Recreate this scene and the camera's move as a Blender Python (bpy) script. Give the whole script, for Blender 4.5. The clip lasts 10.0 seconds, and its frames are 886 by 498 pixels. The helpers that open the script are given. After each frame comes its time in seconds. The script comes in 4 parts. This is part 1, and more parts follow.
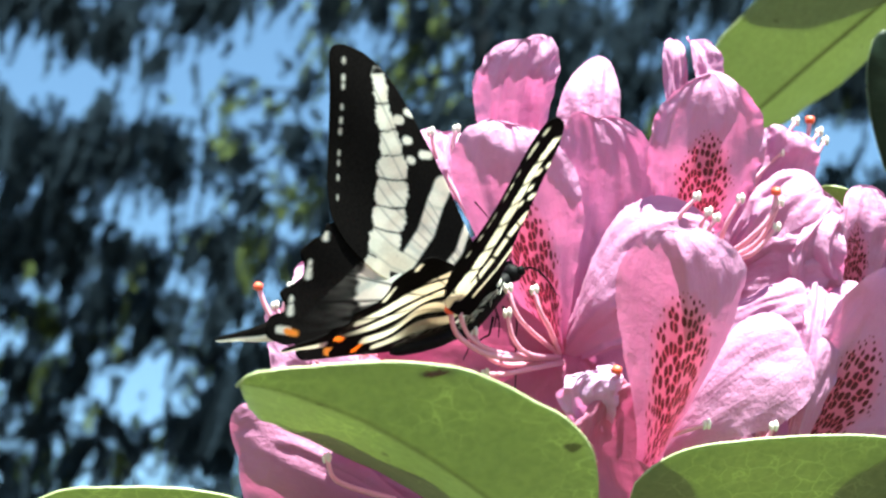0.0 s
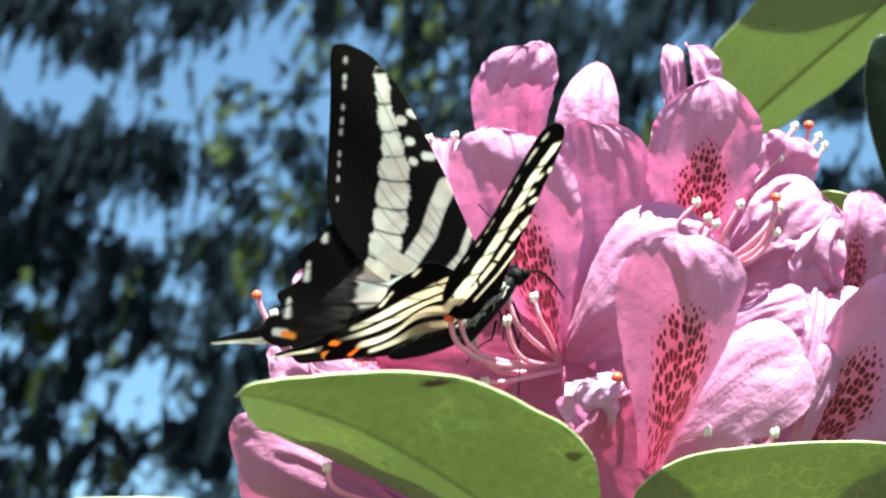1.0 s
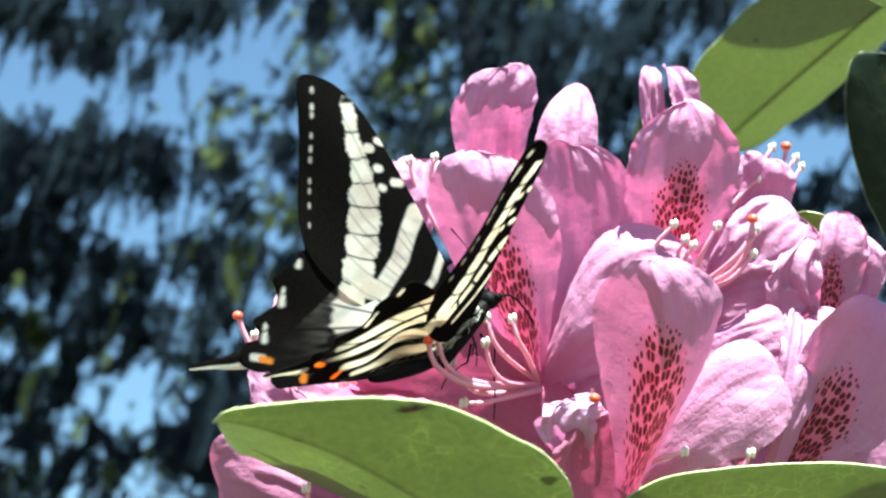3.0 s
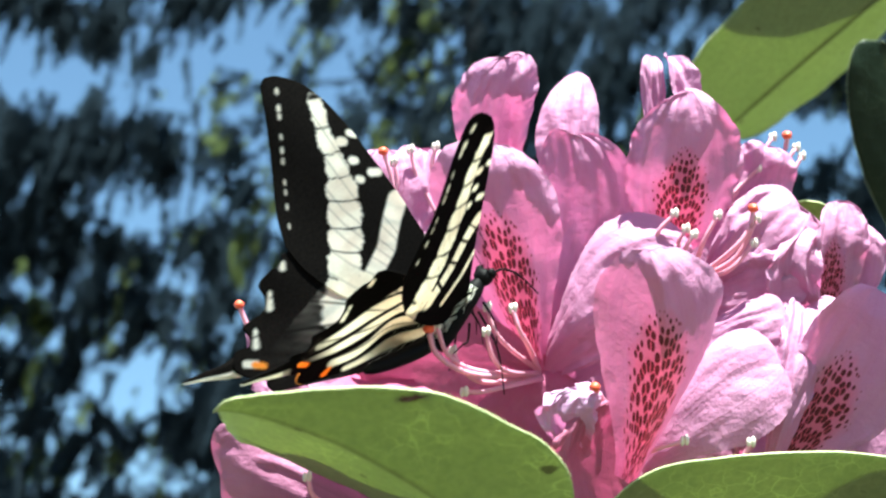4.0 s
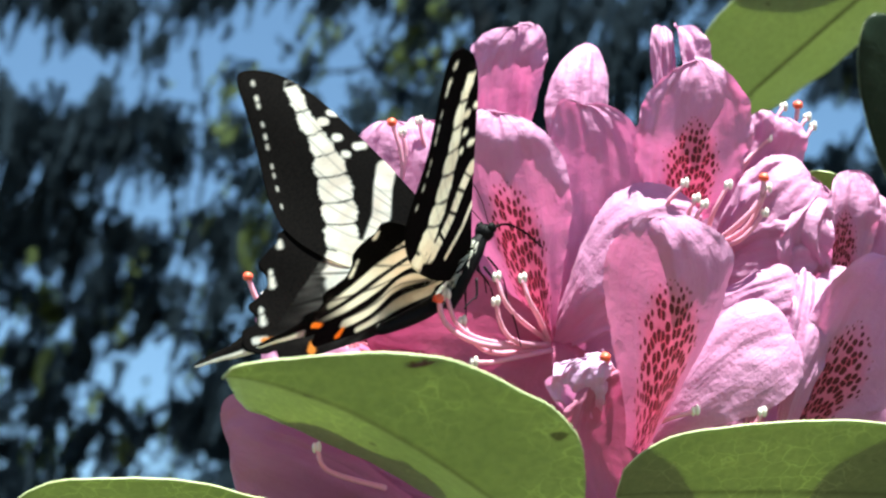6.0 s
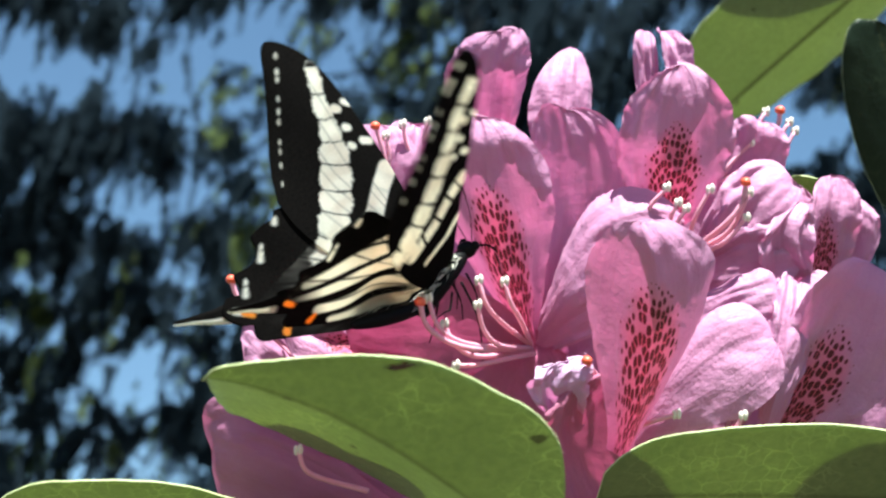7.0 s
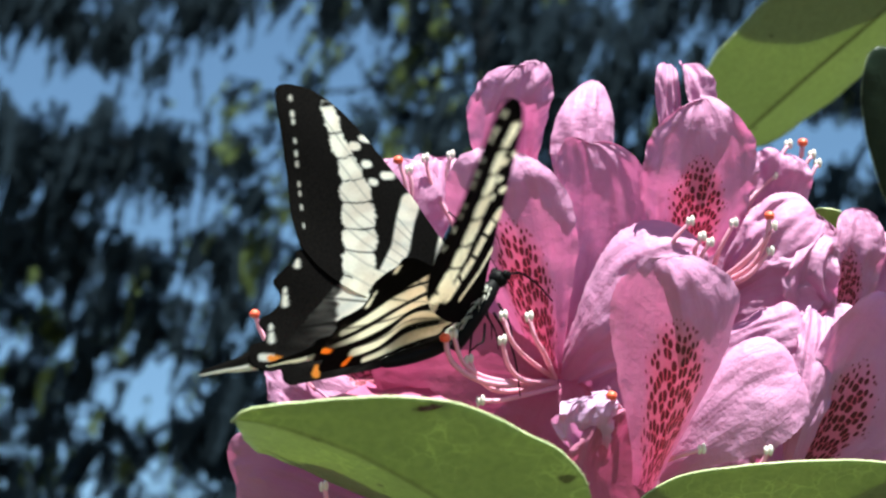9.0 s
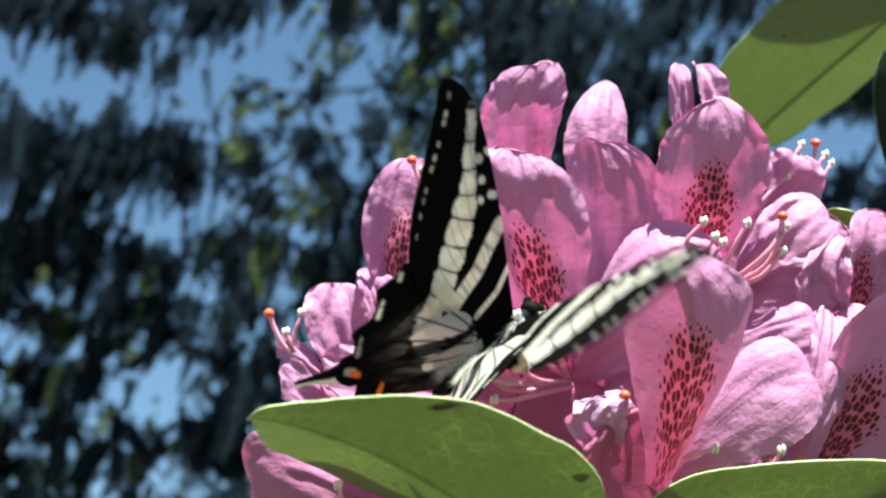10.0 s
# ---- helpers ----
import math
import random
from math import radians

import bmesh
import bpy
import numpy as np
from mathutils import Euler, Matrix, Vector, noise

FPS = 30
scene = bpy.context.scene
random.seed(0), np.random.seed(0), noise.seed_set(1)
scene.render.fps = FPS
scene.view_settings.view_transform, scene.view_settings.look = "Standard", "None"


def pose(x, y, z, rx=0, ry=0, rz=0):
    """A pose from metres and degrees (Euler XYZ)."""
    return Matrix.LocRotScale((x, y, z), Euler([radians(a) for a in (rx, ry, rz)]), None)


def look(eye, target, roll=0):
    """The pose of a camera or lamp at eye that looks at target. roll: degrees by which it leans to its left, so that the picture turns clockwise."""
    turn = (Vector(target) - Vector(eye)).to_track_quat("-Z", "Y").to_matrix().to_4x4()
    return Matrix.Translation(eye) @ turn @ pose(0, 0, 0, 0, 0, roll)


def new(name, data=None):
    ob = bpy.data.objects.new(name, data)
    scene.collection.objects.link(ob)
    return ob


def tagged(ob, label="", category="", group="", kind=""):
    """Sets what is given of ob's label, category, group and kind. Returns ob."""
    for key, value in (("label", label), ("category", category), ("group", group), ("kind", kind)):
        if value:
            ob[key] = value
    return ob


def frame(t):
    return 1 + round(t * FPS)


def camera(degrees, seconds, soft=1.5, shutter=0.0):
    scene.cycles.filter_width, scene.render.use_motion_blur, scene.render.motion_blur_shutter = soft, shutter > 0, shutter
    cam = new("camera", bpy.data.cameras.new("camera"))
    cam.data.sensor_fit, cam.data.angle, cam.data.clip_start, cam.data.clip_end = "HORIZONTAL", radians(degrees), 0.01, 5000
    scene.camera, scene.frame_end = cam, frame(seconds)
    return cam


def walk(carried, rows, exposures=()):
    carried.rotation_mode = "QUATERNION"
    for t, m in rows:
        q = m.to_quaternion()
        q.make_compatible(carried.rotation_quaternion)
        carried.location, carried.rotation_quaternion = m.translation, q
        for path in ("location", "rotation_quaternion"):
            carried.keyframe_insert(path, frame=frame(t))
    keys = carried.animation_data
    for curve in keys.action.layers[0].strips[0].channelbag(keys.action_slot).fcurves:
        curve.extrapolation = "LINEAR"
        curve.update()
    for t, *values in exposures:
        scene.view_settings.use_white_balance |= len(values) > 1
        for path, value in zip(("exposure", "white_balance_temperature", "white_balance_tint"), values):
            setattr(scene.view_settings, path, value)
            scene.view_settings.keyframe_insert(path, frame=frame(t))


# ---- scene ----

# ---- camera ----
LEAN = Matrix.Translation((0, 0, 1.55)) @ pose(0, 0, 0, 22)  # the shrub's frame: x along, y away, z up its face
MM = 0.001


def plan(x, y, z):
    """A place in the shrub's frame, millimetres, as a world matrix."""
    return LEAN @ pose(x * MM, y * MM, z * MM)


cam = camera(30.0, 10.0, soft=2.4, shutter=0.5)
cam.data.dof.use_dof = True
cam.data.dof.focus_distance = 0.322
cam.data.dof.aperture_fstop = 31.0
PATH = [
    (0, (0.61, -0.87, -0.86), (89.885, -0.280, 0.135)),
    (0.5, (0.23, 0.79, -1.43), (89.585, -0.216, -0.010)),
    (1, (0.02, 0.00, -0.02), (90.001, 0.000, -0.002)),
    (1.5, (-0.31, -0.44, 1.14), (90.260, -0.315, -0.047)),
    (2, (0.46, -0.76, 1.93), (90.232, -0.307, -0.207)),
    (2.5, (1.80, -1.56, 2.88), (90.186, -0.053, -0.326)),
    (4, (3.26, -2.93, 4.06), (89.658, 0.032, -0.121)),
    (4.5, (3.16, -2.90, 1.59), (89.227, -0.063, 0.044)),
    (5, (3.72, -1.24, 1.17), (89.042, 0.232, 0.247)),
    (6.5, (3.17, -1.76, -0.00), (89.407, 0.183, 0.108)),
    (7, (5.02, -2.26, 0.07), (89.451, 0.059, -0.100)),
    (7.5, (5.38, -3.07, 0.65), (89.489, -0.092, -0.204)),
    (8, (4.36, -2.90, 2.58), (89.818, 0.144, -0.034)),
    (8.5, (3.24, -3.09, 3.54), (89.895, 0.292, -0.029)),
    (9, (2.28, -2.50, 4.26), (89.928, 0.216, 0.248)),
    (9.5, (1.95, -3.95, 3.97), (89.899, 0.240, 0.514)),
    (10, (1.35, -3.58, 4.25), (89.920, 0.135, 0.563)),
]
walk(cam, [(t, LEAN @ pose(p[0] * MM, p[1] * MM, p[2] * MM, *r)) for t, p, r in PATH],
     exposures=[(t, e, 5950, -8 if t < 3 else -6 if t < 6 else -4) for t, e in ((0.0, 2.16), (1.0, 2.04), (2.5, 1.98), (5.0, 1.92), (6.5, 1.68), (7.5, 1.54), (9.0, 1.5), (10.0, 1.46))])

# ---- light ----
world = bpy.data.worlds.new("sky")
scene.world = world
world.use_nodes = True
wn = world.node_tree
sky = wn.nodes.new("ShaderNodeTexSky")
sky.sky_type = "NISHITA"
sky.sun_disc = False
sky.sun_elevation = radians(64.3)
sky.sun_rotation = radians(164.1)
sky.air_density, sky.dust_density, sky.ozone_density = 1.1, 0.0, 1.5
wn.links.new(sky.outputs[0], wn.nodes["Background"].inputs[0])
wn.nodes["Background"].inputs[1].default_value = 0.053
sun = new("sun", bpy.data.lights.new("sun", "SUN"))
sun.data.energy, sun.data.angle, sun.data.color = 6.8, radians(0.5), (1.0, 0.95, 0.87)
sun.matrix_world = LEAN @ look((0, 0, 6), (-0.12 * 6, 0.05 * 6, 0.0))


# ---- materials ----
def material(name, rough=0.5):
    m = bpy.data.materials.new(name)
    m.use_nodes = True
    nt = m.node_tree
    b = nt.nodes["Principled BSDF"]
    b.inputs["Roughness"].default_value = rough
    return m, nt, b


def node(nt, kind, **sockets):
    n = nt.nodes.new(kind)
    for k, v in sockets.items():
        n.inputs[k.replace("_", " ")].default_value = v
    return n


def ramp(nt, fac, stops):
    r = nt.nodes.new("ShaderNodeValToRGB")
    while len(r.color_ramp.elements) < len(stops):
        r.color_ramp.elements.new(0.5)
    for e, (pos, col) in zip(r.color_ramp.elements, stops):
        e.position, e.color = pos, (*col, 1)
    nt.links.new(fac, r.inputs[0])
    return r.outputs[0]


def mix(nt, fac, a, b, blend="MIX"):
    n = nt.nodes.new("ShaderNodeMix")
    n.data_type, n.blend_type = "RGBA", blend
    for s, v in ((n.inputs[0], fac), (n.inputs[6], a), (n.inputs[7], b)):
        if hasattr(v, "is_linked"):
            nt.links.new(v, s)
        elif isinstance(v, tuple):
            s.default_value = (*v, 1)
        else:
            s.default_value = v
    return n.outputs[2]


def calc(nt, op, a, b=0.0, c=0.0):
    n = nt.nodes.new("ShaderNodeMath")
    n.operation = op
    for s, v in zip(n.inputs, (a, b, c)):
        if hasattr(v, "is_linked"):
            nt.links.new(v, s)
        else:
            s.default_value = v
    return n.outputs[0]


def noisy(nt, scale, detail=3.0, vector=None, rough=0.55):
    n = node(nt, "ShaderNodeTexNoise", Scale=scale, Detail=detail, Roughness=rough)
    if vector is None:
        c = nt.nodes.new("ShaderNodeTexCoord")
        vector = c.outputs["Object"]
    nt.links.new(vector, n.inputs["Vector"])
    return n.outputs["Fac"]


def bumpy(nt, b, height, strength, distance):
    n = node(nt, "ShaderNodeBump", Strength=strength, Distance=distance)
    nt.links.new(height, n.inputs["Height"])
    for s in ([b] if not isinstance(b, list) else b):
        nt.links.new(n.outputs[0], s.inputs["Normal"])


def sheer(nt, b, colour, share, tint):
    """Lets light through a thin blade: mixes a translucent lobe under the surface."""
    t = nt.nodes.new("ShaderNodeBsdfTranslucent")
    nt.links.new(mix(nt, 1.0, colour, tint, "MULTIPLY"), t.inputs[0])
    m = nt.nodes.new("ShaderNodeMixShader")
    m.inputs[0].default_value = share
    nt.links.new(b.outputs[0], m.inputs[1])
    nt.links.new(t.outputs[0], m.inputs[2])
    nt.links.new(m.outputs[0], nt.nodes["Material Output"].inputs[0])
    nt.links.new(colour, b.inputs["Base Color"])
    return t


def uv_axes(nt):
    c = nt.nodes.new("ShaderNodeTexCoord")
    s = nt.nodes.new("ShaderNodeSeparateXYZ")
    nt.links.new(c.outputs["UV"], s.inputs[0])
    return c.outputs["UV"], s.outputs[0], s.outputs[1]


def petal_material(name, flecked, pale, deep):
    m, nt, b = material(name, 0.55)
    uv, u, v = uv_axes(nt)
    side = calc(nt, "ABSOLUTE", calc(nt, "SUBTRACT", u, 0.5))
    blotch = noisy(nt, 90.0, 3.0)
    col = mix(nt, calc(nt, "MULTIPLY_ADD", blotch, 0.8, 0.2), deep, pale)
    # fine veins running lengthwise
    stretch = node(nt, "ShaderNodeMapping", Scale=(26.0, 2.2, 1.0))
    nt.links.new(uv, stretch.inputs[0])
    vein = noisy(nt, 1.0, 4.0, stretch.outputs[0])
    col = mix(nt, calc(nt, "MULTIPLY", ramp(nt, vein, [(0.45, (0, 0, 0)), (0.75, (1, 1, 1))]), 0.2), col, deep)
    # paler margin
    edge = calc(nt, "SMOOTH_MIN", 1.0, calc(nt, "MULTIPLY", calc(nt, "POWER", calc(nt, "MULTIPLY", side, 2.0), 5.0), 0.5), 0.1)
    col = mix(nt, edge, col, pale)
    throat = ramp(nt, v, [(0.0, (1, 1, 1)), (0.3, (0, 0, 0))])
    col = mix(nt, calc(nt, "MULTIPLY", throat, 0.4), col, (0.62, 0.06, 0.22))
    if flecked:
        warp = node(nt, "ShaderNodeMapping", Scale=(24.0, 19.0, 1.0))
        nt.links.new(uv, warp.inputs[0])
        cells = node(nt, "ShaderNodeTexVoronoi", Scale=1.0, Randomness=0.8)
        cells.voronoi_dimensions, cells.feature = "2D", "F1"
        nt.links.new(warp.outputs[0], cells.inputs["Vector"])
        gaps = node(nt, "ShaderNodeTexVoronoi", Scale=1.0, Randomness=0.8)
        gaps.voronoi_dimensions, gaps.feature = "2D", "DISTANCE_TO_EDGE"
        nt.links.new(warp.outputs[0], gaps.inputs["Vector"])
        # the patch: a wedge up the middle of the petal that fades out
        half = calc(nt, "MAXIMUM", calc(nt, "MULTIPLY_ADD", v, -0.40, 0.44), 0.06)
        du = calc(nt, "POWER", calc(nt, "DIVIDE", side, half), 2.0)
        dv = calc(nt, "POWER", calc(nt, "MULTIPLY", calc(nt, "SUBTRACT", v, 0.33), 1 / 0.45), 2.0)
        patch = calc(nt, "SUBTRACT", calc(nt, "SUBTRACT", 1.0, du), dv)
        patch = calc(nt, "ADD", patch, calc(nt, "MULTIPLY", calc(nt, "SUBTRACT", noisy(nt, 5.0, 2.0, uv), 0.5), 1.1))
        patch = calc(nt, "MINIMUM", calc(nt, "MAXIMUM", calc(nt, "MULTIPLY", patch, 1.3), 0.0), 1.0)
        spot = calc(nt, "SUBTRACT", calc(nt, "MULTIPLY_ADD", patch, 0.50, 0.02), cells.outputs["Distance"])
        spot = ramp(nt, calc(nt, "MULTIPLY_ADD", spot, 3.5, 0.5), [(0.4, (0, 0, 0)), (0.75, (1, 1, 1))])
        # each fleck keeps clear of the next one, with a redder ring round it
        apart = ramp(nt, gaps.outputs["Distance"], [(0.03, (0, 0, 0)), (0.12, (1, 1, 1))])
        ring = calc(nt, "MULTIPLY", spot, 0.6)
        spot = calc(nt, "MULTIPLY", spot, apart)
        flush = calc(nt, "MULTIPLY", ramp(nt, patch, [(0.1, (0, 0, 0)), (1.0, (1, 1, 1))]), 0.62)
        col = mix(nt, flush, col, (0.68, 0.11, 0.19))
        col = mix(nt, ring, col, (0.60, 0.07, 0.12))
        col = mix(nt, calc(nt, "MULTIPLY", spot, 0.95), col, (0.06, 0.005, 0.010))
    t = sheer(nt, b, col, 0.3, (0.95, 0.47, 0.66))
    b.inputs["Specular IOR Level"].default_value = 0.35
    b.inputs["Sheen Weight"].default_value = 0.04
    bumpy(nt, [b, t], calc(nt, "ADD", calc(nt, "MULTIPLY", vein, 0.3), noisy(nt, 300.0, 5.0, None, 0.62)), 0.6, 0.0010)
    return m


def leaf_material(name, base, light, share=0.5, rib_dark=0.45, veined=0.55):
    m, nt, b = material(name, 0.38)
    uv, u, v = uv_axes(nt)
    side = calc(nt, "ABSOLUTE", calc(nt, "SUBTRACT", u, 0.5))
    cloud = noisy(nt, 40.0, 4.0)
    col = mix(nt, cloud, base, light)
    # net of fine veins
    net = node(nt, "ShaderNodeTexVoronoi", Scale=260.0, Randomness=1.0)
    net.feature = "DISTANCE_TO_EDGE"
    c = nt.nodes.new("ShaderNodeTexCoord")
    wob = node(nt, "ShaderNodeTexNoise", Scale=160.0, Detail=3.0)
    nt.links.new(c.outputs["Object"], wob.inputs["Vector"])
    add = nt.nodes.new("ShaderNodeVectorMath")
    add.operation = "MULTIPLY_ADD"
    nt.links.new(wob.outputs["Color"], add.inputs[0])
    add.inputs[1].default_value = (0.006, 0.006, 0.006)
    nt.links.new(c.outputs["Object"], add.inputs[2])
    nt.links.new(add.outputs[0], net.inputs["Vector"])
    fine = node(nt, "ShaderNodeTexVoronoi", Scale=420.0, Randomness=1.0)
    fine.feature = "DISTANCE_TO_EDGE"
    nt.links.new(add.outputs[0], fine.inputs["Vector"])
    line = ramp(nt, net.outputs["Distance"], [(0.0, (1, 1, 1)), (0.055, (0, 0, 0))])
    hair = ramp(nt, fine.outputs["Distance"], [(0.0, (1, 1, 1)), (0.10, (0, 0, 0))])
    line = calc(nt, "MAXIMUM", line, calc(nt, "MULTIPLY", hair, 0.25))
    mottle = ramp(nt, noisy(nt, 620.0, 5.0), [(0.35, (0, 0, 0)), (0.7, (1, 1, 1))])
    col = mix(nt, calc(nt, "MULTIPLY", mottle, 0.42), col, tuple(c * 0.72 for c in base))
    patchy = ramp(nt, noisy(nt, 55.0, 2.0), [(0.42, (0, 0, 0)), (0.62, (1, 1, 1))])
    col = mix(nt, calc(nt, "MULTIPLY", calc(nt, "MULTIPLY", line, patchy), veined), col, (0.46, 0.54, 0.24))
    # midrib
    rib = ramp(nt, side, [(0.0, (1, 1, 1)), (0.026, (0, 0, 0))])
    col = mix(nt, calc(nt, "MULTIPLY", rib, rib_dark), col, (0.06, 0.065, 0.02))
    # blemishes
    speck = ramp(nt, noisy(nt, 210.0, 1.0), [(0.74, (0, 0, 0)), (0.78, (1, 1, 1))])
    col = mix(nt, calc(nt, "MULTIPLY", speck, 0.7), col, (0.05, 0.045, 0.015))
    t = sheer(nt, b, col, share, (1.0, 1.0, 0.8))
    b.inputs["Specular IOR Level"].default_value = 0.5 if share > 0.2 else 0.15
    bumpy(nt, [b, t], calc(nt, "ADD", line, cloud), 0.25, 0.0004)
    return m


def plain(name, colour, rough=0.5, scale=400.0, vary=0.25, share=0.0, shine=0.5):
    m, nt, b = material(name, rough)
    b.inputs["Specular IOR Level"].default_value = shine
    dark = tuple(c * (1 - vary) for c in colour)
    col = mix(nt, noisy(nt, scale, 3.0), dark, colour)
    if share:
        sheer(nt, b, col, share, (1.0, 0.95, 0.85))
    else:
        nt.links.new(col, b.inputs["Base Color"])
    bumpy(nt, b, noisy(nt, scale * 1.7, 3.0), 0.3, 0.0003)
    return m


PETAL = petal_material("petal_pink", False, (0.585, 0.295, 0.475), (0.41, 0.13, 0.28))
FLECKED = petal_material("petal_flecked", True, (0.585, 0.295, 0.475), (0.41, 0.13, 0.28))
WILTED = petal_material("petal_wilted", False, (0.66, 0.42, 0.64), (0.38, 0.18, 0.38))
# Petal pink with the shade low in the truss painted in; lip also redder
LIP_SHADED = petal_material("petal_lip_shaded", False, (0.46, 0.15, 0.26), (0.31, 0.075, 0.16))
MAUVE_SHADED = petal_material("petal_mauve_shaded", False, (0.42, 0.17, 0.30), (0.27, 0.08, 0.17))
LEAF = leaf_material("leaf_green", (0.19, 0.25, 0.10), (0.295, 0.345, 0.155))
LEAF_BACK = leaf_material("leaf_back", (0.25, 0.31, 0.14), (0.35, 0.40, 0.21), 0.55, 0.85, 0.2)
# Leaf green darkened almost to black for the shade this leaf hangs in
SHADED_LEAF = leaf_material("shaded_leaf", (0.007, 0.014, 0.007), (0.014, 0.024, 0.012), 0.08, 0.3, 0.03)
# Pale leaf margin, with the sun's gleam on the edge put into its colour
LEAF_RIM = plain("leaf_rim", (0.44, 0.48, 0.24), 0.5, 500.0, 0.2)
WITHERED = plain("withered_brown", (0.13, 0.06, 0.035), 0.8, 700.0, 0.5)
FILAMENT = plain("filament_pink", (0.84, 0.40, 0.55), 0.5, 600.0, 0.15, 0.3)
ANTHER = plain("anther_cream", (0.78, 0.68, 0.62), 0.7, 900.0, 0.3)
STIGMA = plain("stigma_red", (0.8, 0.11, 0.05), 0.4, 900.0, 0.3)
TWIG = plain("twig_bark", (0.16, 0.11, 0.07), 0.8, 250.0, 0.5)
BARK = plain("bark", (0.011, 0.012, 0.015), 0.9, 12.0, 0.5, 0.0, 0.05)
# Needles in two tones, shaded blue-black and sunlit green: the light is put into colour
NEEDLE = plain("needles_shaded", (0.017, 0.025, 0.034), 0.9, 3.0, 0.6, 0.0, 0.0)
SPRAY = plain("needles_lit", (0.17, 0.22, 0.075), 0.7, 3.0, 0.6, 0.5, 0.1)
SOIL = plain("soil", (0.07, 0.06, 0.035), 0.95, 1.5, 0.5)
CHITIN = plain("chitin_black", (0.004, 0.0037, 0.004), 0.6, 900.0, 0.4, 0.0, 0.08)
FUR = plain("fur_cream", (0.80, 0.78, 0.68), 0.9, 1500.0, 0.35, 0.25)


def wing_material():
    m, nt, b = material("wing_scales", 0.8)
    a = nt.nodes.new("ShaderNodeAttribute")
    a.attribute_name = "scales"
    s = nt.nodes.new("ShaderNodeSeparateColor")
    nt.links.new(a.outputs["Color"], s.inputs[0])
    grain = noisy(nt, 1800.0, 2.0)
    black = mix(nt, grain, (0.003, 0.003, 0.0035), (0.018, 0.015, 0.014))
    cream = mix(nt, grain, (0.78, 0.765, 0.69), (0.92, 0.91, 0.86))
    tan = mix(nt, grain, (0.42, 0.31, 0.24), (0.58, 0.45, 0.36))
    col = mix(nt, s.outputs[0], black, cream)
    col = mix(nt, s.outputs[1], col, tan)
    col = mix(nt, s.outputs[2], col, (0.75, 0.3, 0.05))
    b.inputs["Specular IOR Level"].default_value = 0.03
    t = sheer(nt, b, col, 0.7, (1.0, 0.95, 0.86))
    bumpy(nt, b, grain, 0.3, 0.0002)
    return m


WING = wing_material()


# ---- builders ----
def thing(name, base, label, category, group=""):
    """An Empty at its base, in the shrub's frame."""
    ob = new(name)
    ob.empty_display_size = 0.01
    ob.matrix_world = plan(*base)
    ob["base"] = base
    return tagged(ob, label, category, group)


def mesh_part(name, verts, faces, mat, parent, uv=None, label="", smooth=True, origin=(0, 0, 0)):
    """One mesh under a thing; verts in millimetres of the shrub's frame."""
    me = bpy.data.meshes.new(name)
    v = (np.asarray(verts, float) - np.asarray(origin, float)) * MM
    me.from_pydata(v.tolist(), [], faces)
    if uv is not None:
        layer = me.uv_layers.new(name="UVMap")
        idx = np.empty(len(me.loops), int)
        me.loops.foreach_get("vertex_index", idx)
        layer.data.foreach_set("uv", np.asarray(uv, float)[idx].ravel())
    if smooth:
        me.polygons.foreach_set("use_smooth", [True] * len(me.polygons))
    me.materials.append(mat)
    me.update()
    ob = new(name, me)
    ob.parent = parent
    return tagged(ob, label)


def grid_faces(nu, nv, wrap=False):
    f = []
    for j in range(nv - 1):
        for i in range(nu - (0 if wrap else 1)):
            k = (i + 1) % nu
            f.append((j * nu + i, j * nu + k, (j + 1) * nu + k, (j + 1) * nu + i))
    return f


def unit(v):
    return v / (np.linalg.norm(v) + 1e-9)


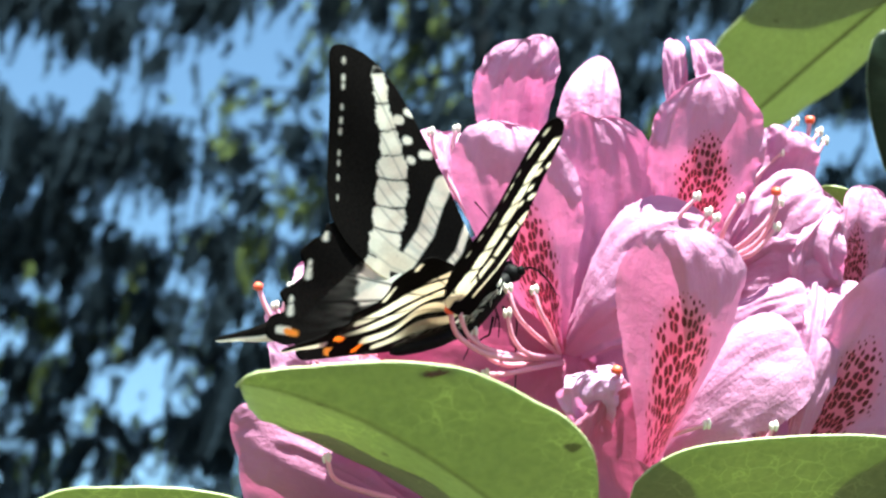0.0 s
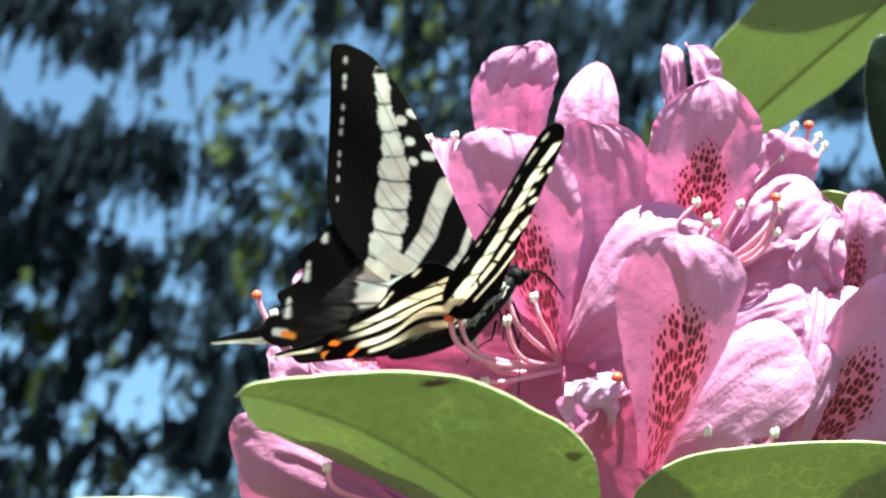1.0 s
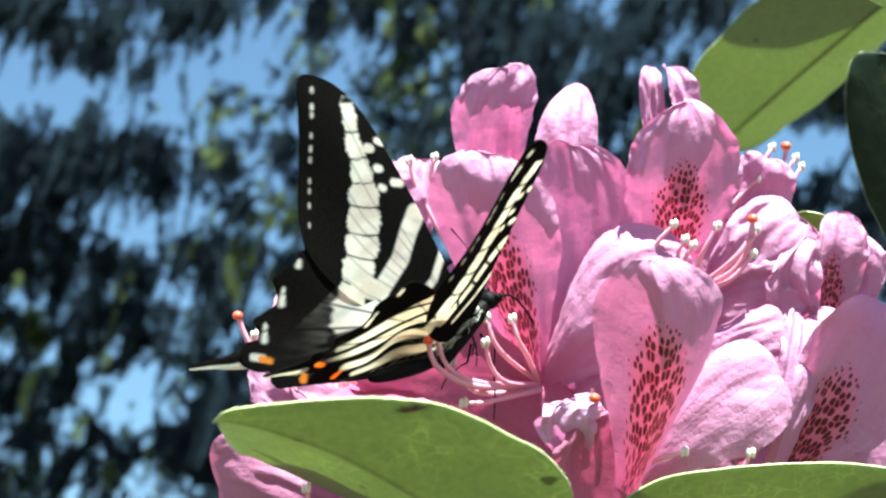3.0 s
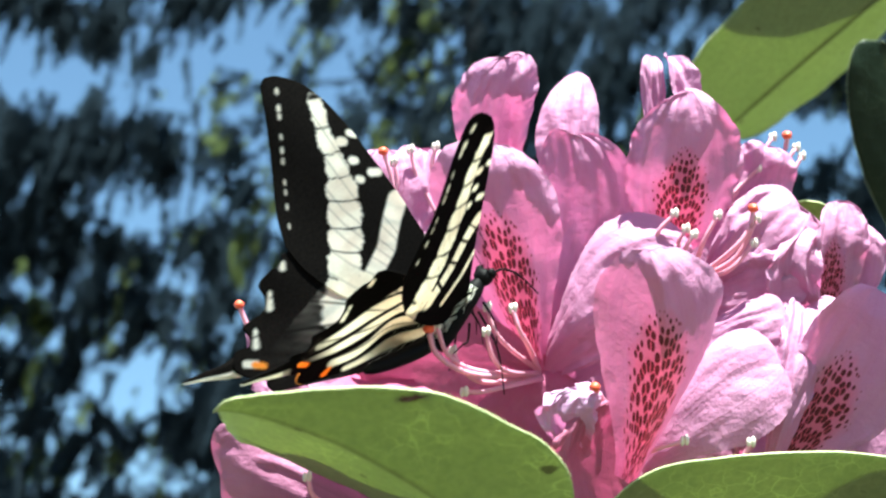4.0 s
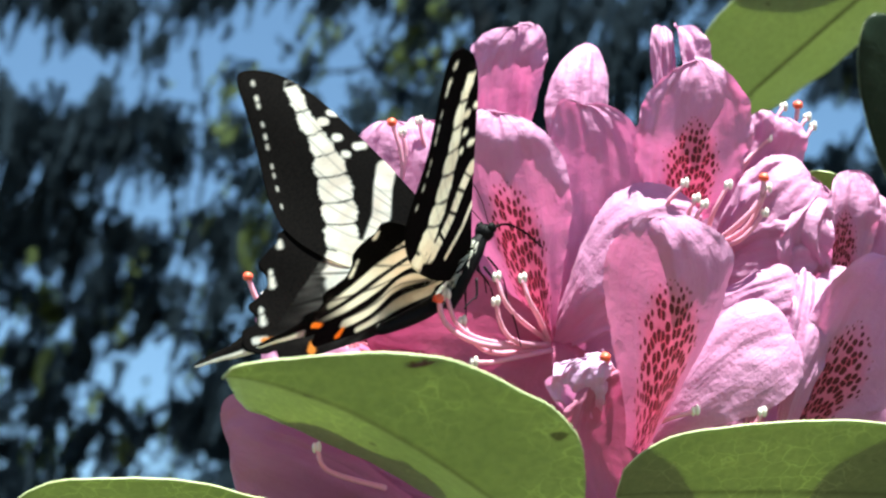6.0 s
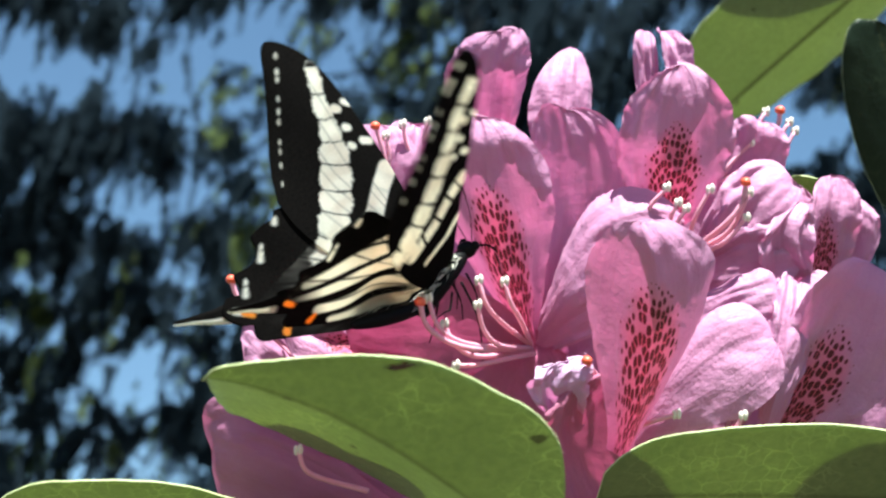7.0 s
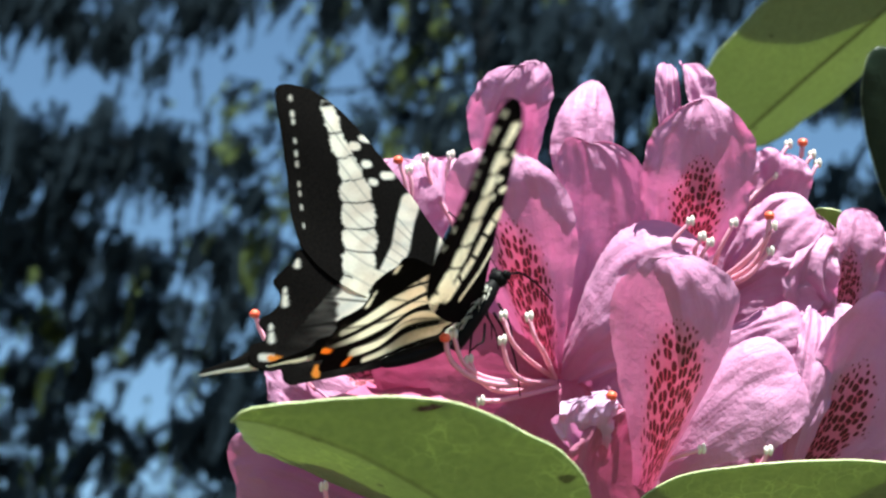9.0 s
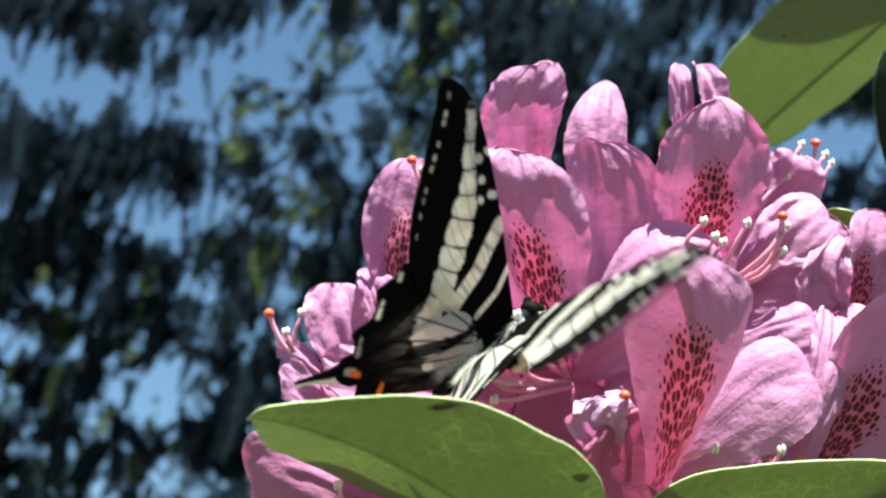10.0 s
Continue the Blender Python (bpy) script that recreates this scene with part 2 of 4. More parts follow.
def blade(b, c, t, l, r, nu=29, nv=41, wide=0.5, foot=0.25, tip=0.45, cup=0.0, wave=0.0, waves=3.0, crease=0.0, curl=0.0, seed=1, wrinkle=0.25, blunt=0.0, square=0.0, rag=0.0, fold=0.0, bend=0.7, roll=(0.0, 0.0), pleat=0.0, notch=None, tip_r=None):
    """A thin petal or leaf: spine from foot b through c to tip t, edges through l and r at its widest.
    cup lifts the edges, wave ruffles them, crease folds along the spine, curl bends the tip back past bend,
    roll turns the two edges back, pleat runs folds lengthwise, notch (where, how long, how deep) dents the r edge,
    tip_r shapes the tip on the r side alone."""
    b, c, t, l, r = (np.array(p, float) for p in (b, c, t, l, r))
    rng = np.random.RandomState(seed)
    hl, hr = l - c, r - c
    n = unit(np.cross(hr - hl, t - b))
    if n[1] > 0:
        n = -n
    ph = rng.uniform(0, 6.28, 6)
    verts, uv = [], []
    m = 2 * c - (b + t) / 2
    for j in range(nv):
        v = j / (nv - 1)
        s = (1 - v) ** 2 * b + 2 * v * (1 - v) * m + v * v * t
        k = v / wide if v < wide else (1 - v) / (1 - wide)
        if v < wide:
            w = foot + (1 - foot) * math.sin(k * math.pi / 2) ** 1.3
        else:
            w = max(0.0, 1 - (1 - k) ** (1 / tip)) ** tip if k > 0 else 0.0
        if blunt and v > wide:
            w = max(w, blunt * math.sqrt(min(k / 0.12, 1.0)))
        wr = max(0.0, 1 - (1 - k) ** (1 / tip_r)) ** tip_r if tip_r and v > wide and k > 0 else w
        d = unit(2 * (1 - v) * (m - b) + 2 * v * (t - m))
        turn = square * v * v
        vl, vr = hl - turn * (hl @ d) * d, hr - turn * (hr @ d) * d
        for i in range(nu):
            u = 2 * i / (nu - 1) - 1
            h = (vr if u > 0 else -vl) * u
            if rag:
                side = 3.1 if u > 0 else 0.0
                h = h * (1 + rag * (noise.noise(Vector((v * 9, side, seed))) + 0.6 * noise.noise(Vector((v * 34, side, seed)))))
            a = abs(u)
            if notch and u > 0:
                h = h * (1 - notch[2] * math.exp(-((v - notch[0]) / notch[1]) ** 2))
            p = s + h * (wr if u > 0 else w)
            lift = cup * a * a * w + crease * a * w
            lift += wave * a ** 3 * (math.sin(waves * 6.28 * v + ph[0] + (2 if u > 0 else 0)) + 0.5 * math.sin(waves * 11 * v + ph[1] * u)) * (0.3 + 0.7 * v)
            rim = max(a ** 6, max(0.0, v - 0.84) * 4)
            uu = u * max(w, 0.1)
            lift += wave * 0.22 * rim * math.sin(38 * v + 9 * uu + ph[3]) + wave * 0.16 * rim * math.sin(61 * v - 14 * uu + ph[4])
            lift += wrinkle * noise.noise(Vector((uu * 3 + seed, v * 5, seed * 3.7)))
            lift += 0.28 * wrinkle * noise.noise(Vector((uu * 8 + seed, v * 6, seed * 1.7))) + 0.14 * wrinkle * noise.noise(Vector((uu * 17, v * 21 + seed, seed)))
            if fold:
                lift += fold * noise.noise(Vector((uu * 2.3 + seed * 1.3, v * 1.8, seed * 0.7))) + 0.4 * fold * noise.noise(Vector((uu * 5.3 - seed, v * 2.6, seed)))
                lift += 0.5 * fold * rim * noise.noise(Vector((uu * 9, v * 16, seed)))
            lift -= curl * (max(0.0, v - bend) / (1 - bend)) ** 2
            lift -= roll[1 if u > 0 else 0] * (max(0.0, a - 0.45) / 0.55) ** 2 * w
            if pleat:
                lift += pleat * (0.25 + a) * noise.noise(Vector((u * 5.0 + seed * 2.1, v * 1.3, seed))) * w
                lift += 0.45 * pleat * max(rim, 0.15) * noise.noise(Vector((u * 13.0 + seed, v * 2.5, seed * 0.3)))
            verts.append(p + n * lift)
            uv.append((i / (nu - 1), v))
    return np.array(verts), grid_faces(nu, nv), uv


def tube(points, radii, sides=8):
    """A round stalk through points (a smooth path), with a radius at each."""
    pts = np.array(points, float)
    k = len(pts)
    if k < 8:
        n = 14
        tt = np.linspace(0, k - 1, n)
        out, rr = [], np.interp(tt, range(k), radii)
        for x in tt:
            i = min(int(x), k - 2)
            f = x - i
            p0, p1, p2, p3 = pts[max(i - 1, 0)], pts[i], pts[i + 1], pts[min(i + 2, k - 1)]
            out.append(0.5 * (2 * p1 + (p2 - p0) * f + (2 * p0 - 5 * p1 + 4 * p2 - p3) * f * f + (3 * p1 - p0 - 3 * p2 + p3) * f ** 3))
        pts, radii = np.array(out), rr
    verts = []
    for i, p in enumerate(pts):
        d = unit(pts[min(i + 1, len(pts) - 1)] - pts[max(i - 1, 0)])
        a = unit(np.cross(d, (0.3, 0.2, 1.0) if abs(d[2]) < 0.95 else (1.0, 0, 0)))
        c = np.cross(d, a)
        for s in range(sides):
            q = 2 * math.pi * s / sides
            verts.append(p + radii[i] * (a * math.cos(q) + c * math.sin(q)))
    f = grid_faces(sides, len(pts), True)
    f.append(tuple(range(sides))[::-1])
    f.append(tuple(len(verts) - sides + s for s in range(sides)))
    return np.array(verts), f


def knob(c, r, stretch=(1, 1, 1), seed=0, rough=0.1, nu=10, nv=7):
    """A small lumpy rounded body."""
    verts = []
    for j in range(nv):
        a = math.pi * (j + 0.02) / (nv - 1 + 0.04)
        for i in range(nu):
            q = 2 * math.pi * i / nu
            d = Vector((math.sin(a) * math.cos(q), math.sin(a) * math.sin(q), math.cos(a)))
            k = r * (1 + rough * noise.noise(d * 2.3 + Vector((seed, seed, 0))))
            verts.append((c[0] + d.x * k * stretch[0], c[1] + d.y * k * stretch[1], c[2] + d.z * k * stretch[2]))
    return np.array(verts), grid_faces(nu, nv, True)


def join(*chunks):
    v, f, o = [], [], 0
    for a, b in chunks:
        v.append(np.asarray(a))
        f += [tuple(i + o for i in q) for q in b]
        o += len(a)
    return np.concatenate(v), f


def flower(base, label, petals, stamens=(), pistil=None):
    """A rhododendron floret: its petals, stamens with their anthers, and the pistil with its stigma."""
    ob = thing("rhododendron_flower", base, label, "flower", "flowers of the rhododendron truss")
    for i, (mat, b, c, t, l, r, opt) in enumerate(petals):
        opt = {"rag": 0.05, "fold": 1.3, "wrinkle": 0.7, "pleat": 0.4, "curl": 1.5, "roll": (1.0, 1.0), **opt}
        opt["wave"] = 0.75 * opt.get("wave", 0.0)
        v, f, uv = blade(b, c, t, l, r, nu=37, nv=51, seed=int(abs(b[0] * 7 + t[2] * 13)) % 97 + i, **opt)
        mesh_part("petal", v, f, mat, ob, uv, origin=base)
    for i, pts in enumerate(stamens):
        v, f = tube(pts, np.linspace(0.58, 0.42, len(pts)))
        s = mesh_part("stamen", v, f, FILAMENT, ob, origin=base)
        e = np.array(pts[-1], float)
        d = unit(e - np.array(pts[-2], float))
        v, f = join(knob(e + d * 0.4 + (0.4, 0, 0.1), 0.78, (0.7, 0.7, 1.4), i), knob(e + d * 0.4 + (-0.4, 0.1, -0.1), 0.74, (0.65, 0.7, 1.35), i + 5))
        mesh_part("anther", v, f, ANTHER, s, label="pale cream anther", origin=base)
    if pistil:
        v, f = tube(pistil, np.linspace(0.6, 0.5, len(pistil)))
        s = mesh_part("pistil", v, f, FILAMENT, ob, origin=base)
        v, f = knob(pistil[-1], 1.15, (1.0, 1.0, 0.8), 3, 0.25)
        mesh_part("stigma", v, f, STIGMA, s, label="orange-red stigma", origin=base)
    return ob


# ---- ground and distance ----
v, f = [], []
N = 40
for j in range(N + 1):
    for i in range(N + 1):
        x, y = ((i / N * 2 - 1) ** 3) * 1500, ((j / N * 2 - 1) ** 3) * 1500
        r = math.hypot(x, y)
        v.append((x * 1000, y * 1000, 1000 * (0.12 * noise.noise(Vector((x * 0.2, y * 0.2, 0))) * min(1, r / 4) - 0.002 * r)))
ground = mesh_part("ground", v, grid_faces(N + 1, N + 1), SOIL, None, label="dark forest soil under the shrub")
tagged(ground, "dark bare forest soil with litter around the shrub", "ground", kind="structure")

# ---- conifers behind ----
def conifer(x, y, height, girth, boughs, seed):
    """A tall conifer: tapered trunk, level boughs, and drooping fronds of needles hung along them.
    Each bough: its two ends in the shrub's frame, the least and greatest length of its sprays, sprays to the metre,
    share coloured as sunlit."""
    rng = random.Random(seed)
    ob = new("conifer")
    ob.matrix_world = pose(x, y, 0)
    tagged(ob, "tall dark conifer with level boughs and drooping sprays", "tree", "conifers behind the shrub")
    v, f = tube([(0, 0, -200), (15, 10, height * 300), (-20, 0, height * 700), (0, 0, height * 1000)], [girth * 600, girth * 500, girth * 400, girth * 40], 14)
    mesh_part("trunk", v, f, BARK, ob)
    foot = np.array((x, y, 0.0))
    dark, lit = [], []
    for e0, e1, short, long, dense, bright in boughs:
        p0, p1 = (np.array(LEAN @ (Vector(e) * MM)) - foot for e in (e0, e1))
        span = np.linalg.norm(p1 - p0)
        sag = np.array((0, 0, -0.05 * span))
        line = [p0 + (p1 - p0) * q + sag * 4 * q * (1 - q) for q in np.linspace(0, 1, 7)]
        root = p0 if np.hypot(*p0[:2]) < np.hypot(*p1[:2]) else p1
        v, f = tube([a * 1000 for a in line], np.linspace(22, 9, 7) if root is p0 else np.linspace(9, 22, 7), 6)
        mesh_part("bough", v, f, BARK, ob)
        # drooping sprays, each a bundle of fronds that narrows to its tip, and stray fronds between them
        for _ in range(int(dense * 1.25 * span) + 1):
            q = rng.random()
            p = p0 + (p1 - p0) * q + sag * 4 * q * (1 - q) + np.array((0, rng.gauss(0, 0.3), 0))
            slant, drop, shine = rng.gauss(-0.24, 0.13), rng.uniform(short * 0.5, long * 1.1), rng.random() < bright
            wide = rng.uniform(0.04, 0.085)
            for _ in range(13):
                side = rng.gauss(0, 1)
                o = p + np.array((wide * side, rng.gauss(0, 0.08), rng.gauss(0.0, 0.05)))
                lean = np.array((slant - 0.5 * wide * side / drop + rng.gauss(0, 0.05), rng.gauss(0, 0.12), -1.0))
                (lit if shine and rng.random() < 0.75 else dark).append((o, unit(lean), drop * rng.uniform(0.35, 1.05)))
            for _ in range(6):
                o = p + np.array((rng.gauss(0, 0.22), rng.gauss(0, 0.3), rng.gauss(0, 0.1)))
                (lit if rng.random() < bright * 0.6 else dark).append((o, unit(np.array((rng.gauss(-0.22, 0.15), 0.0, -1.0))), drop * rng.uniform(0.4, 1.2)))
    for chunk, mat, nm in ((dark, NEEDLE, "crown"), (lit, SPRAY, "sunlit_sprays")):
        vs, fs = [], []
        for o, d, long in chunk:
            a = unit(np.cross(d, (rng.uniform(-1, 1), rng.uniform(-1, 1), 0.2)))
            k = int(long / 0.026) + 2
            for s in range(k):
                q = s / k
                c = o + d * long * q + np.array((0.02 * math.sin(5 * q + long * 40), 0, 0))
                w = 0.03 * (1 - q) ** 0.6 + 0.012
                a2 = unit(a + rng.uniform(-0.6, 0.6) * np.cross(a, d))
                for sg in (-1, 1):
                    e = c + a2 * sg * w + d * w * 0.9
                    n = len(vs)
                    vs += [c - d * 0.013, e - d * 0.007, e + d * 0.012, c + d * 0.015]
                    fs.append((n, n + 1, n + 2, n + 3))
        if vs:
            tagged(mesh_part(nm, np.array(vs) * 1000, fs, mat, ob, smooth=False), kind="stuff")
    return ob


conifer(-8.2, 14.0, 19.0, 0.4, [
    ((-4013, 13912, 2382), (-1683, 13912, 2335), 0.35, 0.75, 6.8, 0),
    ((-3979, 13793, 2173), (-2140, 13793, 2079), 0.25, 0.5, 4.8, 0),
    ((-3046, 14056, 1974), (-2325, 14056, 1830), 0.3, 0.6, 4.0, 0),
    ((-3992, 13839, 1022), (-1059, 13839, 960), 0.12, 0.28, 4, 0.05),
    ((-3969, 13760, 969), (-2793, 13760, 922), 0.5, 0.95, 12.1, 0),
    ((-2951, 14061, 966), (-2278, 14061, 918), 0.3, 0.7, 6, 0),
    ((-4190, 14526, 204), (-3048, 14526, 154), 0.4, 0.8, 9.1, 0.03),
    ((-3125, 14420, 54), (-1794, 14420, -44), 0.3, 0.6, 7.3, 0.05),
    ((-1987, 14389, 939), (-1200, 14389, 988), 0.2, 0.4, 4.1, 0.2),
    ((-1824, 13900, 527), (-1064, 13900, 432), 0.15, 0.4, 5.8, 0.6),
    ((-2152, 14183, 102), (-1086, 14183, 5), 0.2, 0.5, 5.8, 0.25),
    ((-4024, 13949, -472), (-3165, 13949, -520), 0.2, 0.4, 5.0, 0.1),
    ((-3428, 13855, -563), (-2671, 13855, -706), 0.2, 0.5, 6.6, 0.5),
    ((-2895, 13796, -372), (-1622, 13796, -467), 0.25, 0.5, 6.1, 0.1),
    ((-4007, 13893, -945), (-2773, 13893, -992), 0.2, 0.4, 5.4, 0.25),
    ((-2305, 14535, -790), (-1609, 14535, -790), 0.3, 0.6, 6.0, 0.05),
    ((-4167, 14446, -1452), (-1600, 14446, -1486), 0.15, 0.35, 4.8, 0.1),
    ((-4161, 14426, -1770), (-2879, 14426, -1819), 0.2, 0.5, 6.6, 0.15),
    ((-2878, 14420, -1720), (-1597, 14420, -1769), 0.2, 0.4, 4.1, 0.2),
    ((-2105, 13874, -1228), (-1489, 13874, -1228), 0.4, 0.8, 7.8, 0),
    ((-4032, 13979, -2050), (-1548, 13979, -2097), 0.3, 0.5, 6.6, 0.05),
    ((-3001, 14300, -655), (-2121, 14300, -728), 0.2, 0.45, 2.5, 0.4),
], 8)
conifer(0.31, 12.98, 17.0, 0.22, [
    ((297, 14264, 2296), (-1726, 14264, 2442), 0.2, 0.5, 8, 0.1),
    ((299, 14359, 1870), (-1099, 14359, 2066), 0.15, 0.35, 6, 0.35),
    ((302, 14469, 1587), (-1998, 14469, 1380), 0.1, 0.25, 4, 0.5),
    ((302, 14492, 1194), (-911, 14492, 1243), 0.1, 0.3, 5, 0.4),
    ((287, 13778, 876), (-1055, 13778, 946), 0.2, 0.4, 6, 0.1),
    ((297, 14245, 540), (-1091, 14245, 492), 0.3, 0.6, 7, 0.2),
    ((298, 14305, -44), (-1193, 14305, -142), 0.3, 0.6, 8, 0.15),
    ((295, 14155, -769), (-1180, 14155, -818), 0.3, 0.6, 8, 0.1),
    ((289, 13860, -1511), (-1156, 13860, -1558), 0.3, 0.6, 8, 0.1),
    ((294, 14126, 2322), (2636, 14126, 2419), 0.4, 0.8, 6.5, 0.02),
    ((287, 13780, 1936), (1724, 13780, 1794), 0.4, 0.8, 6.5, 0.02),
    ((303, 14541, 1595), (2316, 14541, 1645), 0.4, 0.8, 7, 0.02),
    ((302, 14479, 995), (2306, 14479, 945), 0.4, 0.8, 6.5, 0.02),
], 3)
conifer(4.9, 13.6, 18.0, 0.3, [
    ((4152, 14193, 2333), (2260, 14193, 2382), 0.2, 0.4, 9, 0.03),
    ((4087, 13970, 1676), (2941, 13970, 1294), 0.15, 0.45, 9, 0.05),
    ((4247, 14518, 600), (3056, 14518, 576), 0.3, 0.6, 9, 0.03),
    ((4159, 14215, -44), (2750, 14215, -44), 0.3, 0.6, 9, 0.03),
    ((4240, 14494, -788), (2804, 14494, -788), 0.3, 0.6, 9, 0.03),
], 5)

# ---- the shrub's leaves and stems ----
FOOT = tuple(c / MM for c in LEAN.inverted() @ Vector((0.06, 0.5, -0.12)))
KNEE = tuple(c / MM for c in LEAN.inverted() @ Vector((0.03, 0.52, 0.6)))
shrub = thing("rhododendron_shrub", FOOT, "rhododendron shrub with leathery green leaves below the flowers", "shrub")
SB = shrub["base"]
BASE = np.array(SB)


def leaf(b, c, t, l, r, thick=0.34, mat=LEAF, **opt):
    v, f, uv = blade(b, c, t, l, r, nu=25, nv=41, **opt)
    ob = mesh_part("leaf", v, f, mat, shrub, uv, origin=BASE)
    m = ob.modifiers.new("thickness", "SOLIDIFY")
    m.thickness = thick * MM
    ob.data.materials.append(LEAF_RIM)
    m.material_offset_rim = 1
    return ob


leaf((22.4, 277.6, -55.1), (-7.7, 257.7, -30.9), (-31.0, 250.0, -22.1), (-15.6, 289.9, -38.9), (17.2, 253.6, -26.1), wide=0.46, foot=0.2, tip=0.4, tip_r=0.42, wave=0.4, waves=2, seed=4, square=1.0, notch=(0.89, 0.16, 0.45))
leaf((141.7, 320.0, -54.6), (78.5, 312.0, -50.2), (34.5, 308.0, -49.9), (77.3, 325.0, -66.5), (76.0, 298.0, -35.1), wide=0.5, foot=0.3, tip=0.45, wave=0.3, seed=6)
leaf((-11.0, 310.0, -59.2), (-46.9, 302.0, -54.6), (-75.7, 296.0, -52.0), (-49.3, 318.0, -65.1), (-45.7, 288.0, -43.8), wide=0.5, foot=0.3, tip=0.45, wave=0.3, seed=9)
leaf((173.5, 520.0, 106.8), (130.9, 535.0, 69.7), (98.0, 545.0, 40.2), (103.1, 515.0, 81.1), (141.5, 555.0, 61.3), mat=LEAF_BACK, wide=0.5, foot=0.3, tip=0.38, cup=-1.0, wave=0.6, seed=11)
# Added out of view overhead, to throw shade on the previous leaf's top
leaf((177.1, 510.0, 134.4), (140.9, 518.0, 111.7), (92.4, 514.0, 100.3), (126.1, 488.0, 113.6), (147.8, 530.0, 105.2), wide=0.5, foot=0.3, tip=0.42, cup=-1.0, wave=0.5, seed=12)
leaf((147.1, 470.0, -15.9), (137.3, 465.0, 24.0), (127.3, 462.0, 59.8), (120.7, 460.0, 30.0), (156.8, 470.0, 22.6), mat=SHADED_LEAF, wide=0.5, foot=0.3, tip=0.5, cup=-2.0, wave=0.4, seed=13)
# Another unseen leaf, added to keep the sun off the dark leaf before it
leaf((112.2, 305.0, 59.5), (97.7, 312.0, 54.5), (84.9, 316.0, 53.0), (93.3, 298.0, 54.1), (102.1, 326.0, 54.7), wide=0.5, foot=0.3, tip=0.42, wave=0.4, seed=14)
leaf((95.8, 352.0, -4.7), (85.6, 350.0, 4.9), (78.0, 348.0, 11.4), (84.9, 352.0, -1.1), (89.4, 346.0, 7.2), wide=0.5, foot=0.3, tip=0.45, cup=-1.0, wave=0.3, seed=17)
v, f = tube([FOOT, KNEE, (43.2, 345.0, -254.6)], [9.0, 6.5, 3.4])
mesh_part("stem", v, f, TWIG, shrub, origin=BASE)
for pts in ([(43.2, 345.0, -254.6), (42.6, 350.0, -150.6), (41.6, 352.0, -79.3), (41.4, 350.0, -38.2)], [(42.6, 350.0, -126.7), (30.7, 320.0, -89.9), (21.9, 277.0, -54.4)],
            [(42.6, 350.0, -126.7), (80.8, 330.0, -85.6), (102.1, 306.0, -54.3)], [(42.6, 350.0, -126.7), (1.7, 320.0, -83.0), (-14.8, 301.0, -55.4)],
            [(43.8, 350.0, -186.5), (148.6, 450.0, -86.0), (189.5, 520.0, 42.8), (166.7, 521.0, 94.6)], [(42.8, 352.0, -103.3), (137.7, 440.0, -69.0), (146.8, 469.0, -15.5)]):
    v, f = tube(pts, np.linspace(3.2, 1.6, len(pts)))
    mesh_part("stem", v, f, TWIG, shrub, origin=BASE)

# a withered bite out of the front leaf's rim
v, f, uv = blade((-3.6, 249.4, -20.2), (-1.2, 248.4, -20.3), (2.1, 248.9, -19.5), (-1.3, 248.4, -20.7), (-0.7, 248.4, -19.5), nu=9, nv=21, tip=0.7, wave=0.5, seed=5, wrinkle=0.6)
mesh_part("withered_rim", v, f, WITHERED, shrub, uv, label="brown withered bite on a leaf rim", origin=BASE)

